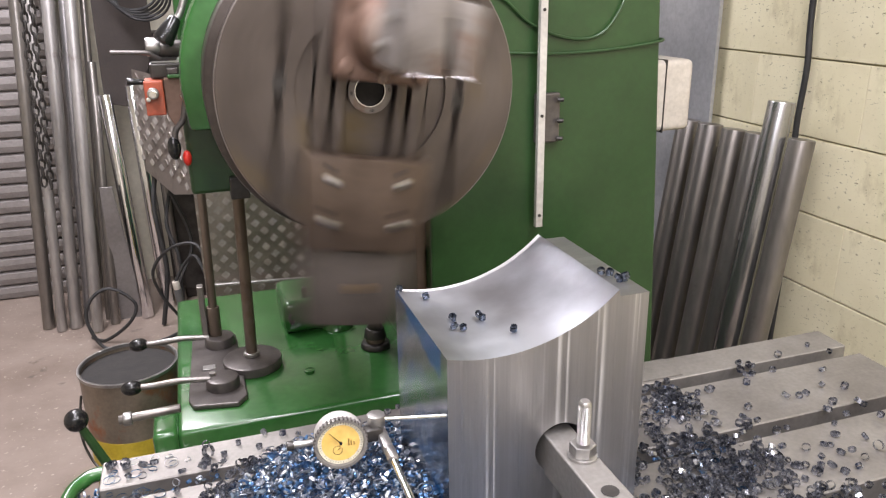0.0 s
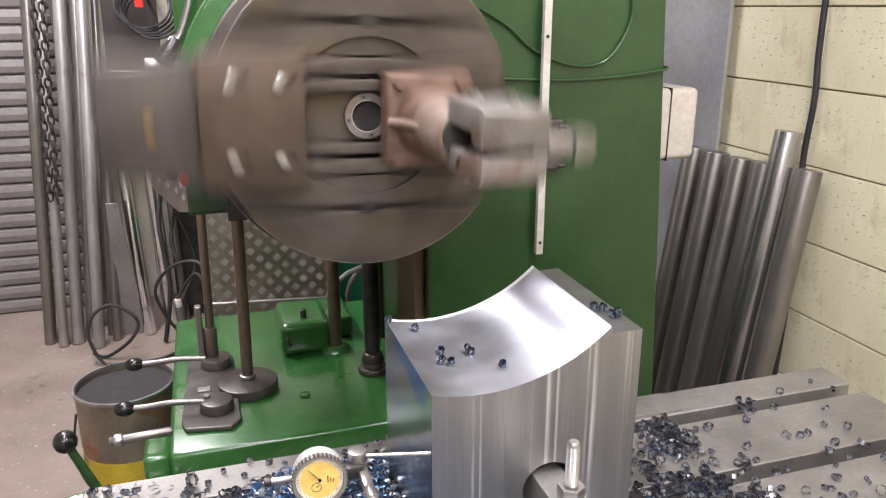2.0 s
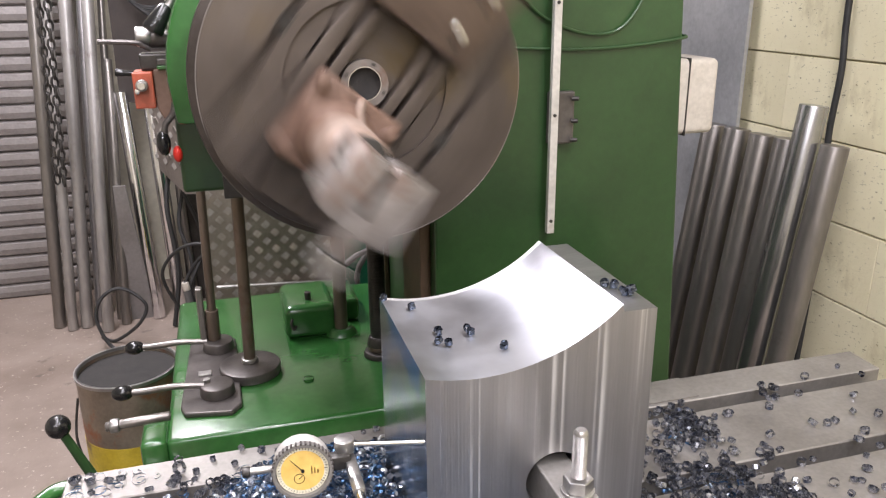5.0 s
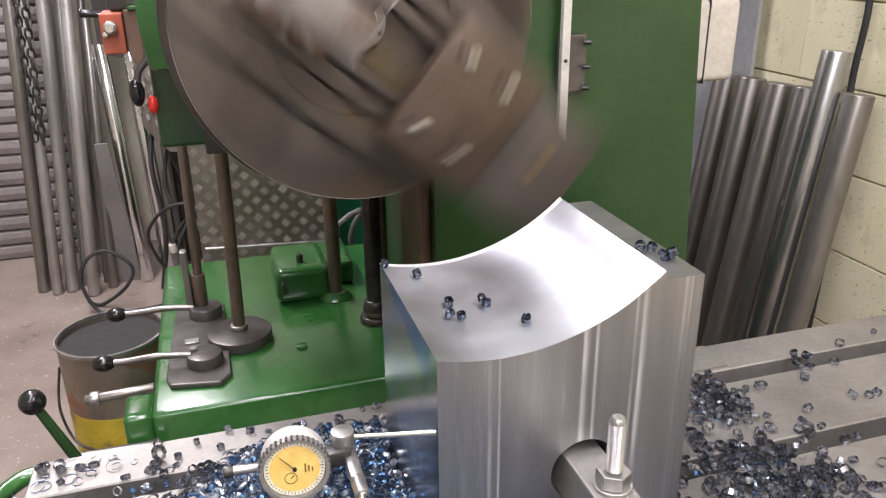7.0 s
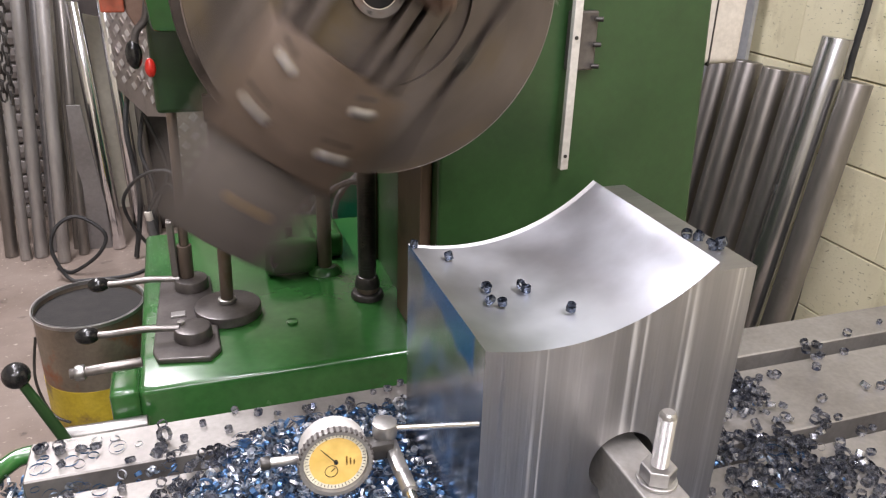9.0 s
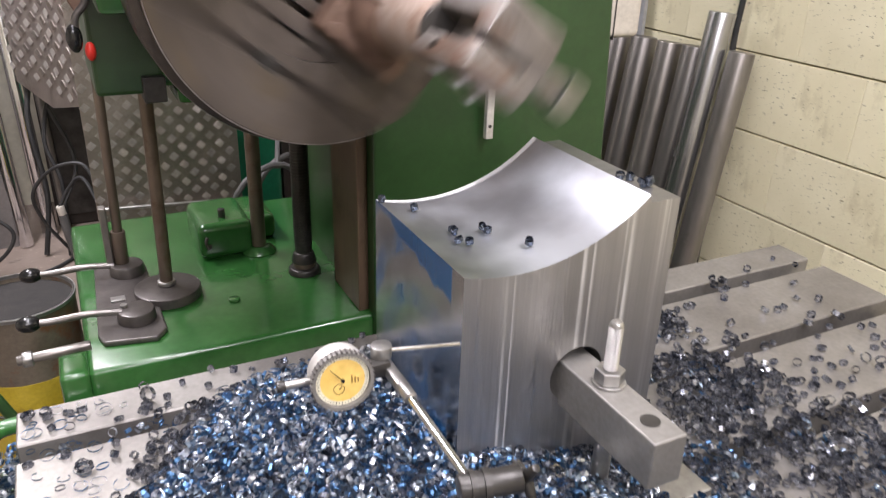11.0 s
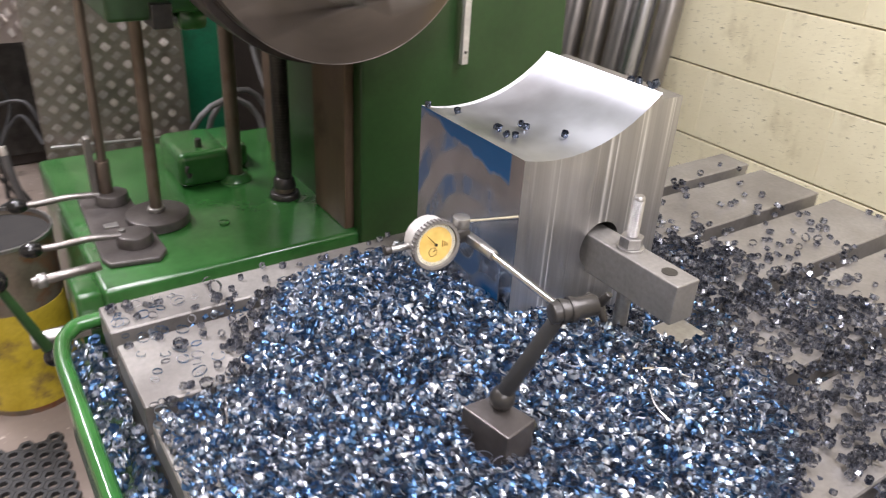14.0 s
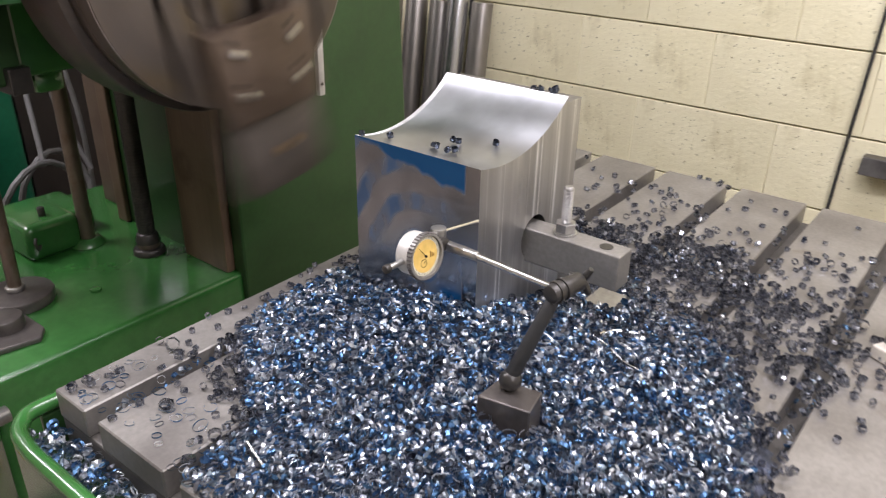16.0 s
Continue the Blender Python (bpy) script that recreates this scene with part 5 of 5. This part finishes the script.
def swarf():
    rnd = random.Random(11)
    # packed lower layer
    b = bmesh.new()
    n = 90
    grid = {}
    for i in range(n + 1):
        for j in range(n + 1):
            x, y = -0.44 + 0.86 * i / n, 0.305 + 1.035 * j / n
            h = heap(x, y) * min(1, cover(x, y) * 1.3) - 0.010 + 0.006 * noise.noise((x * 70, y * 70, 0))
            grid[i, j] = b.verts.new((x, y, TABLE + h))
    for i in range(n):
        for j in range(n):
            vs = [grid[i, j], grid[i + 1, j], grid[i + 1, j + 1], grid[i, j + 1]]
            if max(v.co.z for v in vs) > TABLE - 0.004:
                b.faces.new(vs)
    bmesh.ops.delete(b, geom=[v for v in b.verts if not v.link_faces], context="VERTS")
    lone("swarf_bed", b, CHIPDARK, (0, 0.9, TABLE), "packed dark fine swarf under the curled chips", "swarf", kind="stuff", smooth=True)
    places = []
    tries = 0
    while len(places) < 17000 and tries < 60000:
        tries += 1
        x, y = rnd.uniform(-0.445, 0.95), rnd.uniform(0.31, 1.35)
        c = cover(x, y)
        if rnd.random() > c * c * 0.9 + c * 0.1 or inside(x, y):
            continue
        h = heap(x, y) * min(1, c * 1.3)
        if c > 0.6 and x < 0.34 + 0.14 * rnd.gauss(0, 1):
            if rnd.random() < 0.07:
                places.append((x, y, TABLE + h + rnd.uniform(0.006, 0.011), 2, rnd.uniform(0.0075, 0.0115)))
                continue
            places.append((x, y, TABLE + h + rnd.uniform(-0.001, 0.013), 0, rnd.choice((0.0042, 0.005, 0.0056, 0.0062, 0.007, 0.0084))))
        else:
            if x > 0.3 and rnd.random() > 0.72:
                continue
            places.append((x, y, TABLE + h + 0.0005 + (rnd.uniform(0, 0.013) if rnd.random() < c * 0.8 else 0.0), 1, rnd.uniform(0.0052, 0.0082) if x > 0.3 else rnd.uniform(0.0048, 0.0070)))
    # loose rings near the table's end
    for k in range(110):
        x, y = rnd.uniform(-0.44, -0.27), rnd.uniform(1.04, 1.34)
        places.append((x, y, TABLE + 0.0005, 2 if rnd.random() < 0.6 else 1, rnd.uniform(0.0055, 0.010)))
    for k in range(32):
        x, y = rnd.uniform(-0.3, 0.16) if k < 30 else 0.30 + 0.58 * (k - 30), rnd.uniform(1.285, 1.35)
        if not inside(x, y):
            places.append((x, y, TABLE + 0.0005, 1, rnd.uniform(0.0045, 0.007)))
    # tray
    for k in range(1300):
        x, y = rnd.uniform(-0.50, -0.452), rnd.uniform(0.3, 1.37)
        places.append((x, y, 0.865 + rnd.uniform(0, 0.03), 0, rnd.uniform(0.0055, 0.0085)))
    # slots
    for f in (1.278, 1.098, 0.915, 0.735, 0.555):
        for k in range(110):
            x = rnd.uniform(-0.44, 0.45 if f > 0.8 else 0.58)
            y = f - rnd.uniform(0.005, 0.03)
            if not inside(x, y):
                places.append((x, y, 0.918 + rnd.uniform(0, 0.03), 0, rnd.uniform(0.0045, 0.0065)))
    loose = [p for p in places if p[3] == 1]
    me = chip_mesh("swarf_chips", [p for p in places if p[3] != 1], 5)
    tagged(chip_mesh("scattered_swarf", loose, 6, 12, LOOSE), "loose dull steel curls strewn over the table", "swarf", kind="stuff")
    tagged(me, "heap of small curled steel chips, heat-blued and bright", "swarf", kind="stuff")


swarf()


def single_chip(x, y, z, size, seed, label):
    """One knot of curled chip resting on the workpiece."""
    rnd = random.Random(seed)
    pl = [(rnd.uniform(-0.2, 0.2) * size, rnd.uniform(-0.2, 0.2) * size, 0.3 * size * k, 1, size * rnd.uniform(0.7, 1.0)) for k in range(2)]
    o = chip_mesh("loose_chip", pl, seed, 14, BLUECHIP)
    o.location = (x, y, z)
    return tagged(o, label, "metal chip", "chips on the block")


def hollow(x):
    return BORE[1] - math.sqrt(BORE[2] ** 2 - (x - BORE[0]) ** 2)


for k, (x, y) in enumerate(((0.033, 1.159), (0.048, 1.084), (0.046, 1.078), (0.039, 1.052), (0.049, 1.047), (0.082, 1.074), (0.083, 1.066), (0.106, 1.013), (0.004, 1.190))):
    single_chip(x, y, hollow(x) + 0.001, 0.0050, 20 + k, "small curled blue steel chip on the bored hollow")
for k, (x, y) in enumerate(((0.241, 1.034), (0.248, 1.027), (0.251, 1.008), (0.259, 1.005))):
    single_chip(x, y, TABLE + HR + 0.0005, 0.0062, 40 + k, "dark curled steel chip on the block's flat top")


def long_strands():
    """Straightened bright curls lying on the heap."""
    for pts, w in (([(0.102, 0.815, 0.975), (0.136, 0.802, 0.975), (0.154, 0.773, 0.975)], 0.0016), ([(0.096, 0.818, 0.975), (0.089, 0.787, 0.975), (0.068, 0.754, 0.975), (0.062, 0.726, 0.975)], 0.0012), ([(-0.366, 1.040, 0.965), (-0.375, 1.012, 0.965), (-0.383, 0.987, 0.965)], 0.0016), ([(-0.002, 1.107, 0.965), (0.018, 1.101, 0.965), (0.035, 1.086, 0.965)], 0.0014), ([(0.047, 0.990, 0.985), (0.089, 0.996, 0.985), (0.123, 1.001, 0.985)], 0.0014)):
        at = [(x, y, TABLE + heap(x, y) + 0.014) for x, y, z in pts]
        lone("long_chip", sweep(at, w, 4), BRIGHT, at[0], "long pale sliver of swarf lying on the heap", "metal chip", "long slivers", smooth=True)
    wx, wy = 0.100, 0.911
    wz = TABLE + heap(wx, wy) + 0.012
    lone("spring_washer", ring((wx, wy, wz), (wx + 0.0008, wy - 0.0012, wz + 0.002), 0.0085, 0.0052, 24), BRIGHT, (wx, wy, wz), "bright steel washer lying in the swarf", "washer", smooth=True)


long_strands()


def rubber_mat():
    """Black duckboard mat with rows of round holes."""
    b = bmesh.new()
    hole, p = 0.013, 0.042
    x0, y0 = -0.520, 2.263
    for i in range(26):
        for j in range(34):
            ring((x0 - i * p * 0.87, y0 - j * p - (i % 2) * p / 2, 0.0), (x0 - i * p * 0.87, y0 - j * p - (i % 2) * p / 2, 0.014), 0.0235, hole, 6, b)
    lone("rubber_mat", b, RUBBER, (x0, y0, 0), "black rubber floor mat with round holes", "floor mat")


rubber_mat()


# ---- wall blocks ----
def wall_blocks():
    cols, h, length = [], 0.2365, 0.455
    b = box(0, 0.013, 0.0006, length - 0.0006, 0.0028, h - 0.0028, 0.0015, 1)
    first = None
    for row in range(1, 9):
        z = 0.953 - 0.2365 * 4 + row * h + 0.0
        for col in range(-2, 6):
            y = 1.664 - 4 * length + col * length + (length / 2 if row % 2 else 0)
            if y > 3.6 or y < -0.9:
                continue
            if first is None:
                first = part("wall_block", b, BLOCKPAINT, None)
                o = first
            else:
                o = first.copy()
                scene.collection.objects.link(o)
            o.parent = wall_right
            o.location = (0.0, y, z)


wall_blocks()


def motions():
    """The faceplate turns clockwise from the front, with a slight unevenness (seconds, degrees ahead)."""
    rate = 360 / 0.891
    uneven = [(0, 9), (0.5, -4.5), (1, 8), (1.5, -3), (2, 3.5), (2.5, -5), (3, 7), (3.5, -1), (4, 5), (4.5, -2.5), (5.5, 0), (7, 3), (7.5, -3), (8, 4.5), (9, 0),
              (10.5, -8), (11, 2), (11.5, -7), (12, -2), (12.5, -5), (13, 3.5), (13.5, -6), (14, 4), (14.5, -5), (15, 4), (15.5, -5), (16, 5.5)]
    at, ahead = [u[0] for u in uneven], [u[1] for u in uneven]
    cx, cz = AXIS
    rows = []
    for k in range(193):
        t = k / 12
        rows.append((t, pose(cx - 0.2, FACE - 2.2, cz, 0, rate * t + float(np.interp(t, at, ahead)), 0)))
    walk(plate, rows)


motions()
